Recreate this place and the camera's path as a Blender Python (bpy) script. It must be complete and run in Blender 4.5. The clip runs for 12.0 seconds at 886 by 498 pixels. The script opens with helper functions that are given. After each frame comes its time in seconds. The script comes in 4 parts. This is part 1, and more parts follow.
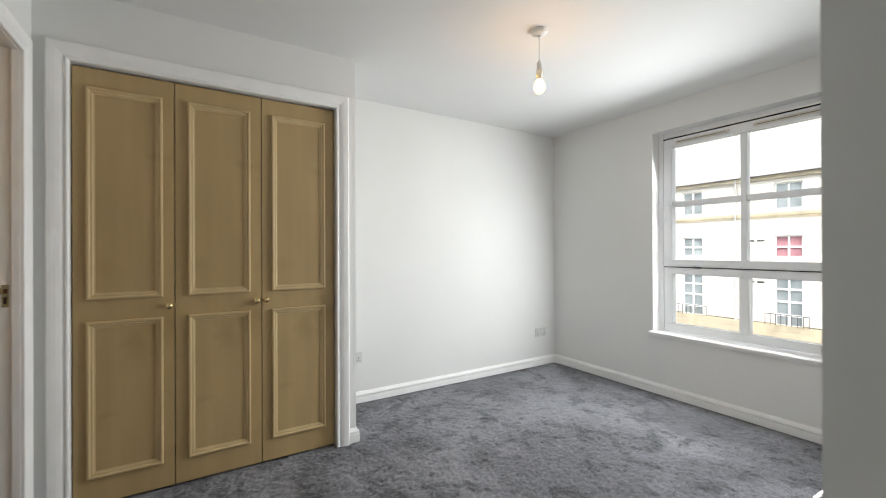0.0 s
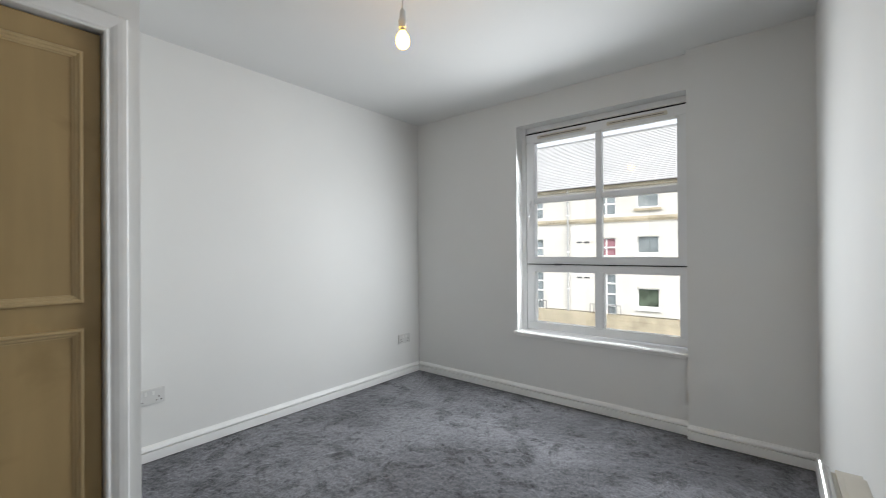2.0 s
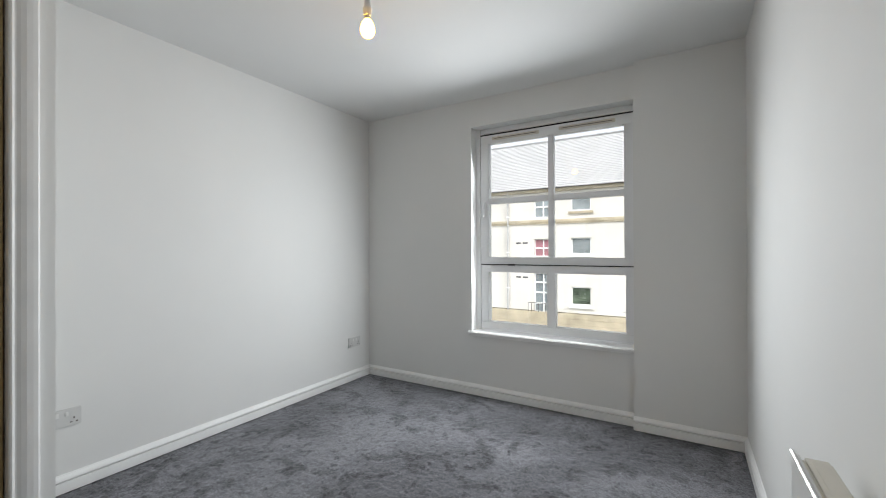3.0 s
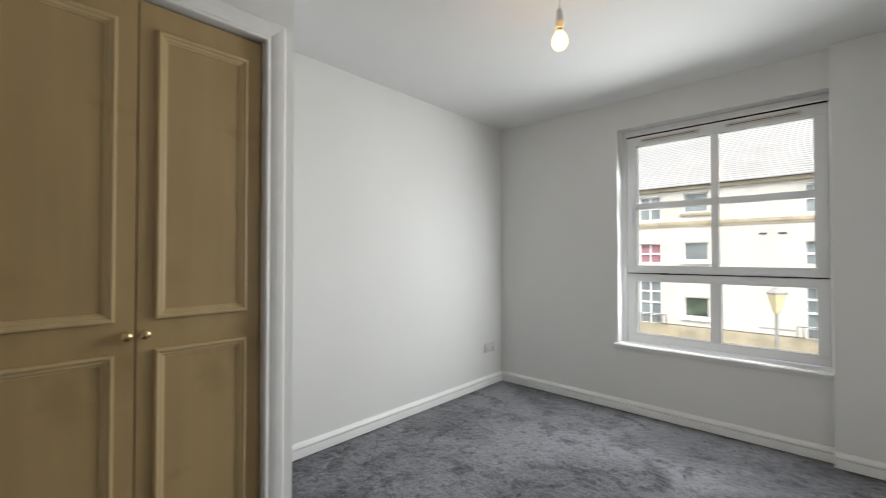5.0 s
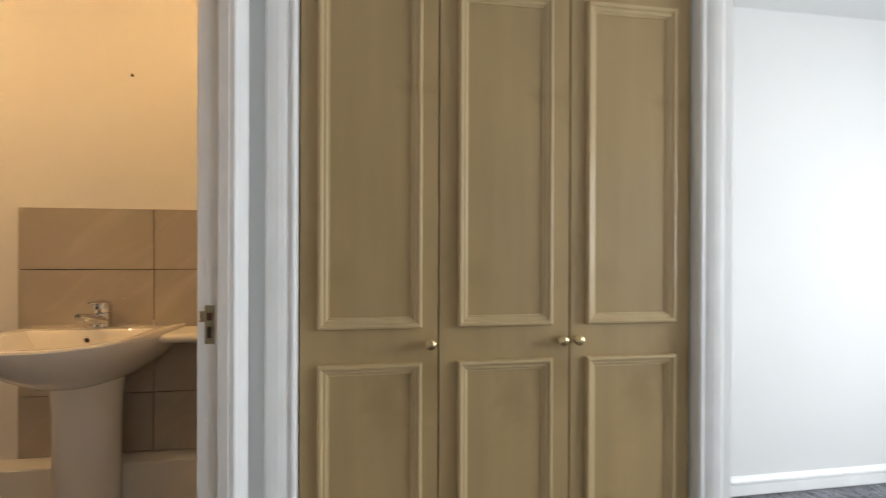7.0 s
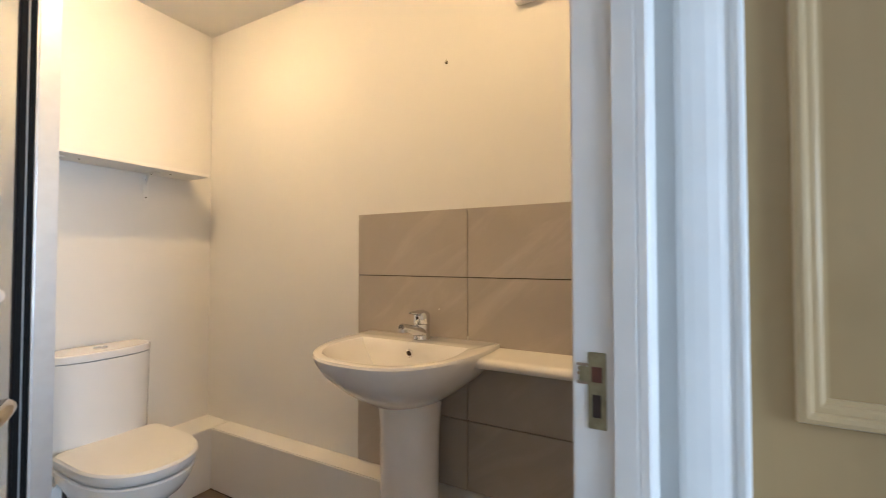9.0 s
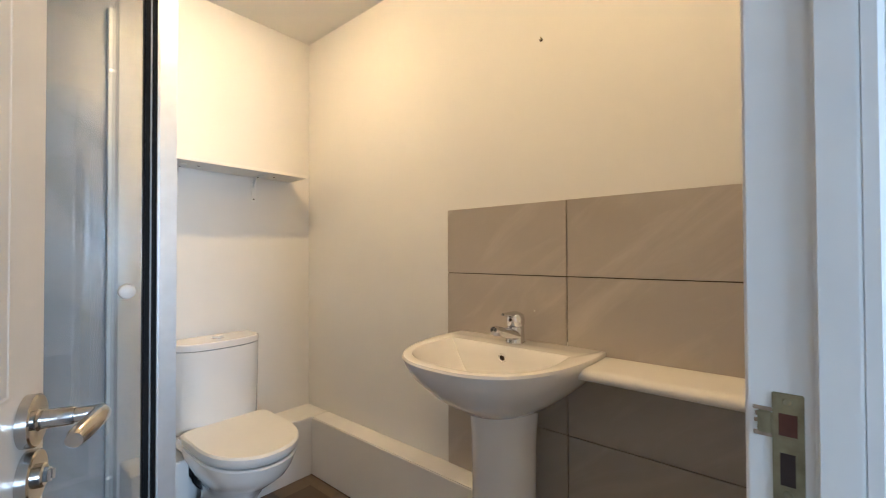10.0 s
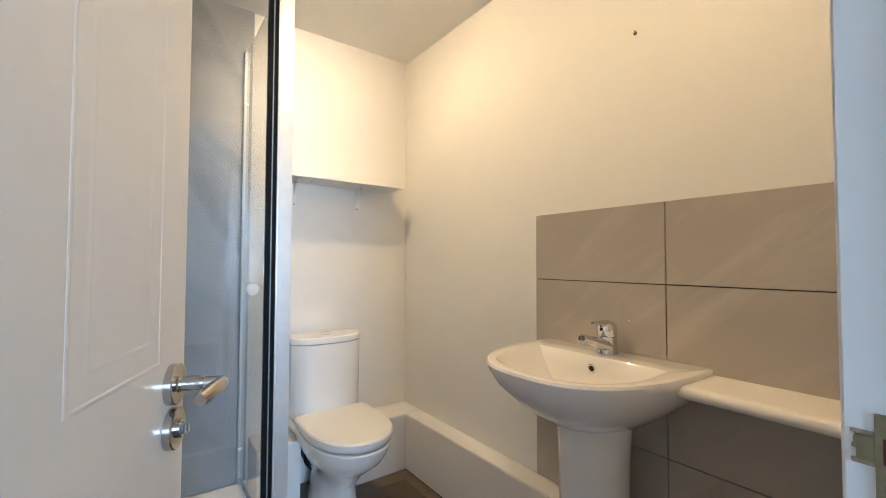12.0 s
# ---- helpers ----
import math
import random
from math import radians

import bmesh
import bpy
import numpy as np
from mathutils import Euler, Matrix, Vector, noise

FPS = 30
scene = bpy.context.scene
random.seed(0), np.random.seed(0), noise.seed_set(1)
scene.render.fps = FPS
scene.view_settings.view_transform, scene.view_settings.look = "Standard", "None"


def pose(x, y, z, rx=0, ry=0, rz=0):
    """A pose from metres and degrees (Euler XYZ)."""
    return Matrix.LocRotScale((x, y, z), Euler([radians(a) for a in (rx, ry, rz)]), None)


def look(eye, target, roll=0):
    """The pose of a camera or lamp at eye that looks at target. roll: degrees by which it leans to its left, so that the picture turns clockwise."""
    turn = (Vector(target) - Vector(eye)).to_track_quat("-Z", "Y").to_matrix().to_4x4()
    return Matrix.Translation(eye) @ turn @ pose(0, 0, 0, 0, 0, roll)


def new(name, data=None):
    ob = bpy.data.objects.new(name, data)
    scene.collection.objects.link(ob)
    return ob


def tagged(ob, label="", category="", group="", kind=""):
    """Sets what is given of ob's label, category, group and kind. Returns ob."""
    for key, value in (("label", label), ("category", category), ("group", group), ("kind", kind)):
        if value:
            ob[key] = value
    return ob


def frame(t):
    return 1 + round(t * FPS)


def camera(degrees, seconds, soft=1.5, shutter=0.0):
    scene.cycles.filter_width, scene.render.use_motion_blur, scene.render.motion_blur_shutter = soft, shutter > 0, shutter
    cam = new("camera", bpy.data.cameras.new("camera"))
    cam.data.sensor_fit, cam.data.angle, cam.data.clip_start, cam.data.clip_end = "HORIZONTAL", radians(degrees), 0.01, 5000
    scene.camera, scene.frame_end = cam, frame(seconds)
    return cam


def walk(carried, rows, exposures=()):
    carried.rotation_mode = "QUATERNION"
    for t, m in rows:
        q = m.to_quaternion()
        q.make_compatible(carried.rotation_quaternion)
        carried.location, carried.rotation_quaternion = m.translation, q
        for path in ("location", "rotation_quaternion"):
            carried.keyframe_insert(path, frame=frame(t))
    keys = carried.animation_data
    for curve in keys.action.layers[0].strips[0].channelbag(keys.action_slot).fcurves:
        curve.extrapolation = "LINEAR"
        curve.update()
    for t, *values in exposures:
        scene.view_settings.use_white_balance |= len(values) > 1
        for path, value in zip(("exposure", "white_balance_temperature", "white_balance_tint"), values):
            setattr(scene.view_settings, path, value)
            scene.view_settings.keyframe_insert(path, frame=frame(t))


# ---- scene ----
cam = camera(94.7, 12.0, soft=1.0, shutter=0.35)
PATH = [
    (0, (-0.173, 0.861, 1.2), (0.878, 2.563, 1.202), -0.2),
    (0.5, (-0.046, 1.022, 1.214), (1.055, 2.691, 1.21), -0.2),
    (1, (0.041, 1.111, 1.208), (1.276, 2.684, 1.211), -0.5),
    (1.5, (0.118, 1.177, 1.195), (1.507, 2.616, 1.201), -0.5),
    (2, (0.168, 1.21, 1.165), (1.716, 2.476, 1.172), -0.4),
    (2.5, (0.18, 1.258, 1.16), (1.86, 2.343, 1.169), -0.3),
    (2.7, (0.174, 1.284, 1.162), (1.889, 2.313, 1.168), -0.2),
    (4.5, (-0.072, 1.616, 1.182), (1.579, 2.745, 1.204), -0.1),
    (5, (-0.131, 1.664, 1.187), (1.329, 3.031, 1.218), -0.0),
    (5.5, (-0.164, 1.722, 1.19), (1.029, 3.326, 1.221), 0.1),
    (6, (-0.23, 1.819, 1.177), (0.682, 3.599, 1.212), -0.1),
    (6.5, (-0.317, 1.982, 1.195), (0.293, 3.886, 1.209), 0.2),
    (7, (-0.399, 2.151, 1.2), (-0.119, 4.131, 1.197), 0.2),
    (7.5, (-0.485, 2.326, 1.2), (-0.516, 4.326, 1.197), 0.0),
    (7.7, (-0.52, 2.386, 1.186), (-0.684, 4.379, 1.205), 0.1),
    (9.5, (-0.792, 2.708, 1.176), (-1.93, 4.352, 1.21), -0.2),
    (10, (-0.808, 2.73, 1.182), (-2.094, 4.262, 1.209), -0.2),
    (10.5, (-0.806, 2.749, 1.173), (-2.212, 4.171, 1.222), -0.2),
    (11, (-0.798, 2.732, 1.176), (-2.28, 4.075, 1.227), -0.0),
    (11.5, (-0.784, 2.725, 1.176), (-2.332, 3.99, 1.233), 0.0),
    (12, (-0.761, 2.744, 1.174), (-2.373, 3.925, 1.238), 0.2),
]
EXPOSURES = [(0.0, 2.45, 6680, 10), (0.5, 2.24, 6600, 10), (1.0, 2.1, 6500, 10), (2.5, 1.95, 6480, 10), (5.0, 2.0, 6700, 10), (5.5, 2.1, 6650, 10), (6.5, 2.5, 6800, 11), (7.1, 2.74, 6200, 10), (7.7, 3.1, 5800, 9), (9.5, 3.02, 4930, 5), (12.0, 3.12, 4680, 3)]
BULB_GLOW, BATH_GLOW = 9.0, 212.0
DAY, DAY_TILT = 11.0, (-6.0, 14.0, 17.0, 20.0)
walk(cam, [(t, look(eye, target, roll)) for t, eye, target, roll in PATH], EXPOSURES)

# ---- world, sun and lamps ----
world = bpy.data.worlds.new("sky")
scene.world = world
world.use_nodes = True
wn = world.node_tree
sky = wn.nodes.new("ShaderNodeTexSky")
sky.sky_type = 'NISHITA'
sky.sun_disc = False
sky.sun_elevation = radians(42)
sky.sun_rotation = radians(200)
sky.air_density, sky.dust_density, sky.ozone_density = 1.0, 3.0, 1.0
wn.nodes["Background"].inputs["Strength"].default_value = 0.125
grey = wn.nodes.new("ShaderNodeRGBToBW")
cloud = wn.nodes.new("ShaderNodeMix")
cloud.data_type = 'RGBA'
cloud.inputs["Factor"].default_value = 0.75
wn.links.new(sky.outputs[0], grey.inputs[0])
wn.links.new(sky.outputs[0], cloud.inputs[6])
wn.links.new(grey.outputs[0], cloud.inputs[7])
wn.links.new(cloud.outputs[2], wn.nodes["Background"].inputs["Color"])


def lamp(name, kind, m, energy, colour, **extra):
    data = bpy.data.lights.new(name, kind)
    data.energy, data.color = energy, colour
    for key, value in extra.items():
        if key == "angle":
            data.angle = value
        if key == "radius":
            data.shadow_soft_size = value
        if key == "spread":
            data.spread = value
        if key == "size":
            data.shape, data.size, data.size_y = 'RECTANGLE', value[0], value[1]
    ob = new(name, data)
    ob.matrix_world = m
    return ob


for i in range(4):
    for j in range(3):
        low = i == 0
        lamp("window_daylight", 'AREA', pose(3.13 if low else 3.11, 1.87 + 0.367 * j, 0.74 + 0.385 * i, 0, 90 - DAY_TILT[i], -11), DAY / (20 if low else 12), (0.915, 0.965, 0.995), size=(0.34, 0.35), spread=radians(180 if low else 158))
lamp("sun", 'SUN', look((-6, 4, 9), (0, 0, 0)), 0.8, (1.0, 0.97, 0.92), angle=radians(15))

# ---- materials ----
def material(name, colour, rough=0.6, metal=0.0, var=0.08, scale=6.0, fine=180.0, bump=0.05, stretch=(1, 1, 1), coat=0.0, spec=0.5, rand=0.0):
    m = bpy.data.materials.new(name)
    m.use_nodes = True
    nt = m.node_tree
    b = nt.nodes["Principled BSDF"]
    b.inputs["Roughness"].default_value = rough
    b.inputs["Metallic"].default_value = metal
    b.inputs["Coat Weight"].default_value = coat
    b.inputs["Specular IOR Level"].default_value = spec
    tc = nt.nodes.new("ShaderNodeTexCoord")
    mp = nt.nodes.new("ShaderNodeMapping")
    mp.inputs["Scale"].default_value = stretch
    nt.links.new(tc.outputs["Object"], mp.inputs["Vector"])
    n1 = nt.nodes.new("ShaderNodeTexNoise")
    n1.inputs["Scale"].default_value = scale
    n1.inputs["Detail"].default_value = 5
    n2 = nt.nodes.new("ShaderNodeTexNoise")
    n2.inputs["Scale"].default_value = fine
    n2.inputs["Detail"].default_value = 3
    for n in (n1, n2):
        nt.links.new(mp.outputs[0], n.inputs["Vector"])
    ramp = nt.nodes.new("ShaderNodeMapRange")
    ramp.inputs[1].default_value, ramp.inputs[2].default_value = 0.3, 0.7
    ramp.inputs[3].default_value, ramp.inputs[4].default_value = 1 - var, 1 + var
    nt.links.new(n1.outputs["Fac"], ramp.inputs[0])
    mix = nt.nodes.new("ShaderNodeVectorMath")
    mix.operation = 'SCALE'
    mix.inputs[0].default_value = colour
    last = ramp.outputs[0]
    if rand:
        oi = nt.nodes.new("ShaderNodeObjectInfo")
        r2 = nt.nodes.new("ShaderNodeMapRange")
        r2.inputs[3].default_value, r2.inputs[4].default_value = 1 - rand, 1 + rand
        nt.links.new(oi.outputs["Random"], r2.inputs[0])
        mul = nt.nodes.new("ShaderNodeMath")
        mul.operation = 'MULTIPLY'
        nt.links.new(last, mul.inputs[0])
        nt.links.new(r2.outputs[0], mul.inputs[1])
        last = mul.outputs[0]
    nt.links.new(last, mix.inputs["Scale"])
    nt.links.new(mix.outputs[0], b.inputs["Base Color"])
    if bump:
        bp = nt.nodes.new("ShaderNodeBump")
        bp.inputs["Strength"].default_value = bump
        bp.inputs["Distance"].default_value = 0.002
        nt.links.new(n2.outputs["Fac"], bp.inputs["Height"])
        nt.links.new(bp.outputs[0], b.inputs["Normal"])
    return m


WALL = material("white emulsion", (0.745, 0.745, 0.732), 0.75, var=0.015, scale=2.0, fine=240, bump=0.06)
CEIL = material("ceiling emulsion", (0.73, 0.732, 0.725), 0.85, var=0.015, scale=1.5, fine=160, bump=0.08)
GLOSS = material("white gloss paint", (0.86, 0.86, 0.85), 0.42, var=0.03, scale=9, fine=60, bump=0.05, spec=0.4)
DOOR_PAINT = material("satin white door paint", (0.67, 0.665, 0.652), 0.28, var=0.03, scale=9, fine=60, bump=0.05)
PVC = material("white upvc", (0.82, 0.83, 0.84), 0.25, var=0.015, scale=5, fine=90, bump=0.01)
PLASTIC = material("white plastic", (0.78, 0.78, 0.76), 0.3, var=0.01, scale=20, fine=200, bump=0.01)
CERAMIC = material("white glazed ceramic", (0.86, 0.85, 0.83), 0.06, var=0.01, scale=4, fine=30, bump=0.005, coat=0.5)
CHROME = material("chrome", (0.72, 0.72, 0.73), 0.1, 1.0, var=0.03, scale=30, fine=200, bump=0.01)
ALU = material("bright anodised aluminium", (0.84, 0.86, 0.89), 0.36, 0.75, var=0.03, scale=30, fine=200, bump=0.01)
SATIN = material("satin steel", (0.58, 0.57, 0.55), 0.28, 1.0, var=0.05, scale=40, fine=300, bump=0.02)
CHANNEL = material("dull aluminium channel", (0.36, 0.38, 0.39), 0.5, 0.6, var=0.05, scale=40, fine=300, bump=0.02)
BRASS = material("worn brass plate", (0.34, 0.31, 0.20), 0.42, 1.0, var=0.25, scale=60, fine=300, bump=0.1)
PEARL = material("pale brass knob", (0.66, 0.50, 0.26), 0.24, 1.0, var=0.02, scale=40, fine=100, bump=0.0, coat=0.4)
DARK = material("dark recess", (0.03, 0.018, 0.014), 0.8, var=0.2, scale=60, fine=200, bump=0.1)
RUST = material("bare wood in the latch hole", (0.10, 0.035, 0.02), 0.8, var=0.2, scale=60, fine=200, bump=0.1)
CHIP = material("chipped bare wood", (0.34, 0.26, 0.19), 0.8, var=0.25, scale=90, fine=300, bump=0.2)
RUBBER = material("black rubber seal", (0.008, 0.009, 0.011), 0.6, var=0.1, scale=30, fine=200, bump=0.03, spec=0.15)
NICKEL = material("polished nickel", (0.50, 0.49, 0.47), 0.16, 1.0, var=0.03, scale=30, fine=200, bump=0.01)
GROUT = material("grout", (0.07, 0.055, 0.045), 0.9, var=0.1, scale=30, fine=300, bump=0.2)
# Plate colour is greyed to hold the shade that falls on the sockets.
SHADED_SOCKET = material("white socket plastic with shade in its grey", (0.62, 0.62, 0.61), 0.35, var=0.02, scale=20, fine=200, bump=0.01)
PIPE = material("grey downpipe", (0.40, 0.40, 0.40), 0.5, var=0.06, scale=3, fine=30, bump=0.02)
LAMINATE = material("cream laminate", (0.84, 0.82, 0.77), 0.3, var=0.02, scale=10, fine=100, bump=0.01)
BEIGE = material("cream enamel", (0.62, 0.58, 0.50), 0.35, var=0.03, scale=10, fine=100, bump=0.02)


def wood_material(name, colour, dark, rough=0.38, rand=0.0):
    m = material(name, colour, rough, rand=rand, var=0.085, scale=2.6, fine=70, bump=0.03, stretch=(4, 4, 0.45), spec=0.4)
    nt = m.node_tree
    b = nt.nodes["Principled BSDF"]
    tc = nt.nodes["Texture Coordinate"]
    mp = nt.nodes.new("ShaderNodeMapping")
    mp.inputs["Scale"].default_value = (2.4, 2.4, 2.6)
    nt.links.new(tc.outputs["Object"], mp.inputs["Vector"])
    blotch = nt.nodes.new("ShaderNodeTexNoise")
    blotch.inputs["Scale"].default_value = 1.3
    blotch.inputs["Detail"].default_value = 4
    blotch.inputs["Distortion"].default_value = 0.6
    nt.links.new(mp.outputs[0], blotch.inputs["Vector"])
    mr = nt.nodes.new("ShaderNodeMapRange")
    mr.inputs[1].default_value, mr.inputs[2].default_value = 0.54, 0.72
    nt.links.new(blotch.outputs["Fac"], mr.inputs[0])
    mx = nt.nodes.new("ShaderNodeMix")
    mx.data_type = 'RGBA'
    old = b.inputs["Base Color"].links[0].from_socket
    nt.links.new(mr.outputs[0], mx.inputs["Factor"])
    nt.links.new(old, mx.inputs[6])
    mx.inputs[7].default_value = (*dark, 1)
    nt.links.new(mx.outputs[2], b.inputs["Base Color"])
    return m


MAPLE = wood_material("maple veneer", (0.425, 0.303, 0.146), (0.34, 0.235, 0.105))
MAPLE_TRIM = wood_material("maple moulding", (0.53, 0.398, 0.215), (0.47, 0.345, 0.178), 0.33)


def carpet_material():
    m = bpy.data.materials.new("charcoal pile carpet")
    m.use_nodes = True
    nt = m.node_tree
    b = nt.nodes["Principled BSDF"]
    b.inputs["Roughness"].default_value = 1.0
    b.inputs["Specular IOR Level"].default_value = 0.1
    b.inputs["Sheen Weight"].default_value = 0.4
    b.inputs["Sheen Roughness"].default_value = 0.5
    b.inputs["Sheen Tint"].default_value = (0.95, 0.95, 1.0, 1)
    tc = nt.nodes.new("ShaderNodeTexCoord")
    total = None
    for scale, detail, rough, lo, hi, dark, light in ((1.5, 6, 0.62, 0.44, 0.56, 0.70, 1.18), (5.2, 6, 0.68, 0.40, 0.475, 0.50, 1.10), (15, 4, 0.62, 0.36, 0.43, 0.60, 1.05), (60, 4, 0.75, 0.38, 0.62, 0.80, 1.22), (170, 2, 0.6, 0.36, 0.64, 0.66, 1.36)):
        n = nt.nodes.new("ShaderNodeTexNoise")
        n.inputs["Scale"].default_value, n.inputs["Detail"].default_value, n.inputs["Roughness"].default_value = scale, detail, rough
        n.inputs["Distortion"].default_value = 0.5
        nt.links.new(tc.outputs["Object"], n.inputs["Vector"])
        r = nt.nodes.new("ShaderNodeMapRange")
        r.inputs[1].default_value, r.inputs[2].default_value, r.inputs[3].default_value, r.inputs[4].default_value = lo, hi, dark, light
        nt.links.new(n.outputs["Fac"], r.inputs[0])
        if total is None:
            total = r.outputs[0]
        else:
            mul = nt.nodes.new("ShaderNodeMath")
            mul.operation = 'MULTIPLY'
            nt.links.new(total, mul.inputs[0])
            nt.links.new(r.outputs[0], mul.inputs[1])
            total = mul.outputs[0]
        last = n
    sc = nt.nodes.new("ShaderNodeVectorMath")
    sc.operation = 'SCALE'
    sc.inputs[0].default_value = (0.142, 0.144, 0.157)
    nt.links.new(total, sc.inputs["Scale"])
    nt.links.new(sc.outputs[0], b.inputs["Base Color"])
    bp = nt.nodes.new("ShaderNodeBump")
    bp.inputs["Strength"].default_value = 0.9
    bp.inputs["Distance"].default_value = 0.004
    nt.links.new(last.outputs["Fac"], bp.inputs["Height"])
    nt.links.new(bp.outputs[0], b.inputs["Normal"])
    return m


CARPET = carpet_material()


def veined(name, colour, vein, scale=2.2, rough=0.3, amount=0.6, slant=(0, radians(38), 0)):
    m = material(name, colour, rough, var=0.07, scale=3.0, fine=120, bump=0.015, spec=0.5)
    nt = m.node_tree
    b = nt.nodes["Principled BSDF"]
    tc = nt.nodes["Texture Coordinate"]
    oi = nt.nodes.new("ShaderNodeObjectInfo")
    add = nt.nodes.new("ShaderNodeVectorMath")
    add.operation = 'MULTIPLY_ADD'
    add.inputs[1].default_value = (1, 1, 1)
    cmb = nt.nodes.new("ShaderNodeCombineXYZ")
    mul = nt.nodes.new("ShaderNodeMath")
    mul.operation = 'MULTIPLY'
    mul.inputs[1].default_value = 13.0
    nt.links.new(oi.outputs["Random"], mul.inputs[0])
    nt.links.new(mul.outputs[0], cmb.inputs[1])
    nt.links.new(tc.outputs["Object"], add.inputs[0])
    nt.links.new(cmb.outputs[0], add.inputs[2])
    mp = nt.nodes.new("ShaderNodeMapping")
    mp.inputs["Scale"].default_value = (1.0, 1.0, 4.5)
    turned = nt.nodes.new("ShaderNodeMapping")
    turned.inputs["Rotation"].default_value = slant
    nt.links.new(add.outputs[0], turned.inputs["Vector"])
    nt.links.new(turned.outputs[0], mp.inputs["Vector"])
    v = nt.nodes.new("ShaderNodeTexNoise")
    v.inputs["Scale"].default_value = scale
    v.inputs["Detail"].default_value = 7
    v.inputs["Roughness"].default_value = 0.6
    v.inputs["Distortion"].default_value = 0.9
    nt.links.new(mp.outputs[0], v.inputs["Vector"])
    mr = nt.nodes.new("ShaderNodeMapRange")
    mr.inputs[1].default_value, mr.inputs[2].default_value, mr.inputs[4].default_value = 0.5, 0.75, amount
    nt.links.new(v.outputs["Fac"], mr.inputs[0])
    mx = nt.nodes.new("ShaderNodeMix")
    mx.data_type = 'RGBA'
    old = b.inputs["Base Color"].links[0].from_socket
    nt.links.new(mr.outputs[0], mx.inputs["Factor"])
    nt.links.new(old, mx.inputs[6])
    mx.inputs[7].default_value = (*vein, 1)
    nt.links.new(mx.outputs[2], b.inputs["Base Color"])
    return m


TILE = veined("greige stone tile", (0.41, 0.375, 0.335), (0.55, 0.515, 0.47), 2.2, 0.28, 0.55)
MARBLE = veined("grey marbled wall panel", (0.235, 0.25, 0.275), (0.13, 0.142, 0.16), 1.5, 0.22, 0.85, (radians(50), 0, 0))
VINYL = wood_material("oak vinyl plank", (0.135, 0.105, 0.08), (0.07, 0.052, 0.04), 0.42, 0.35)
RENDER_WALL = material("cream render", (0.64, 0.62, 0.575), 0.9, var=0.05, scale=0.7, fine=14, bump=0.2)
SANDSTONE = material("buff sandstone", (0.43, 0.375, 0.275), 0.9, var=0.22, scale=1.5, fine=20, bump=0.3, rand=0.06)
SLATE = material("grey roof slate", (0.36, 0.364, 0.37), 0.7, var=0.08, scale=2.0, fine=9, bump=0.3)
FAR_FRAME = material("white window frame", (0.8, 0.8, 0.8), 0.4, var=0.02, scale=2, fine=20, bump=0.0)
CURTAIN = material("red curtain", (0.36, 0.17, 0.20), 0.9, var=0.2, scale=8, fine=40, bump=0.1)
TEAL = material("pale teal panel", (0.42, 0.62, 0.60), 0.5, var=0.08, scale=3, fine=30, bump=0.05)
FAR_GLASS = material("far window glass", (0.24, 0.275, 0.29), 0.06, var=0.35, scale=1.2, fine=5, bump=0.02)
# Dark green blotches paint the reflected trees into the opaque pane colour.
TREE_REFLECTION_GLASS = material("far window glass, tree reflection painted dark green", (0.09, 0.115, 0.085), 0.06, var=0.6, scale=2.2, fine=5, bump=0.02)
# Post is lightened so its colour carries the washed-out outdoor glare.
POST = material("lamp post grey with glare in its colour", (0.30, 0.30, 0.29), 0.6, var=0.1, scale=6, fine=40, bump=0.05)
IRON = material("dark painted iron", (0.05, 0.05, 0.055), 0.5, var=0.1, scale=10, fine=60, bump=0.05)
GRASS = material("grass and road ground", (0.11, 0.115, 0.10), 0.95, var=0.3, scale=0.3, fine=8, bump=0.4)
LANTERN = material("lantern glass", (0.75, 0.66, 0.42), 0.3, var=0.05, scale=10, fine=40, bump=0.0)


def glass_material(name, tint):
    m = bpy.data.materials.new(name)
    m.use_nodes = True
    b = m.node_tree.nodes["Principled BSDF"]
    b.inputs["Base Color"].default_value = (*tint, 1)
    b.inputs["Transmission Weight"].default_value = 1.0
    b.inputs["Roughness"].default_value = 0.0
    b.inputs["IOR"].default_value = 1.45
    return m


GLASS = glass_material("clear glass", (0.97, 0.985, 0.98))
SHOWER_GLASS = glass_material("shower glass", (0.96, 0.98, 0.98))


def glow_material(name, colour, strength):
    m = bpy.data.materials.new(name)
    m.use_nodes = True
    b = m.node_tree.nodes["Principled BSDF"]
    b.inputs["Base Color"].default_value = (0.9, 0.85, 0.75, 1)
    b.inputs["Emission Color"].default_value = (*colour, 1)
    b.inputs["Emission Strength"].default_value = strength
    return m


BULB = glow_material("lit frosted bulb", (1.0, 0.46, 0.035), BULB_GLOW)
LIT = glow_material("lit diffuser", (1.0, 0.56, 0.21), BATH_GLOW)

# ---- mesh helpers ----
def box(bm, x0, x1, y0, y1, z0, z1, bevel=0.0, segments=2):
    before = set(bm.edges)
    r = bmesh.ops.create_cube(bm, size=1.0)
    for v in r["verts"]:
        v.co = Vector(((x0 + x1) / 2 + v.co.x * (x1 - x0), (y0 + y1) / 2 + v.co.y * (y1 - y0), (z0 + z1) / 2 + v.co.z * (z1 - z0)))
    if bevel:
        edges = [e for e in bm.edges if e not in before]
        bmesh.ops.bevel(bm, geom=edges, offset=bevel, segments=segments, affect='EDGES', clamp_overlap=True)
    return bm


def boxed(*dims, bevel=0.0, segments=2):
    return box(bmesh.new(), *dims, bevel=bevel, segments=segments)


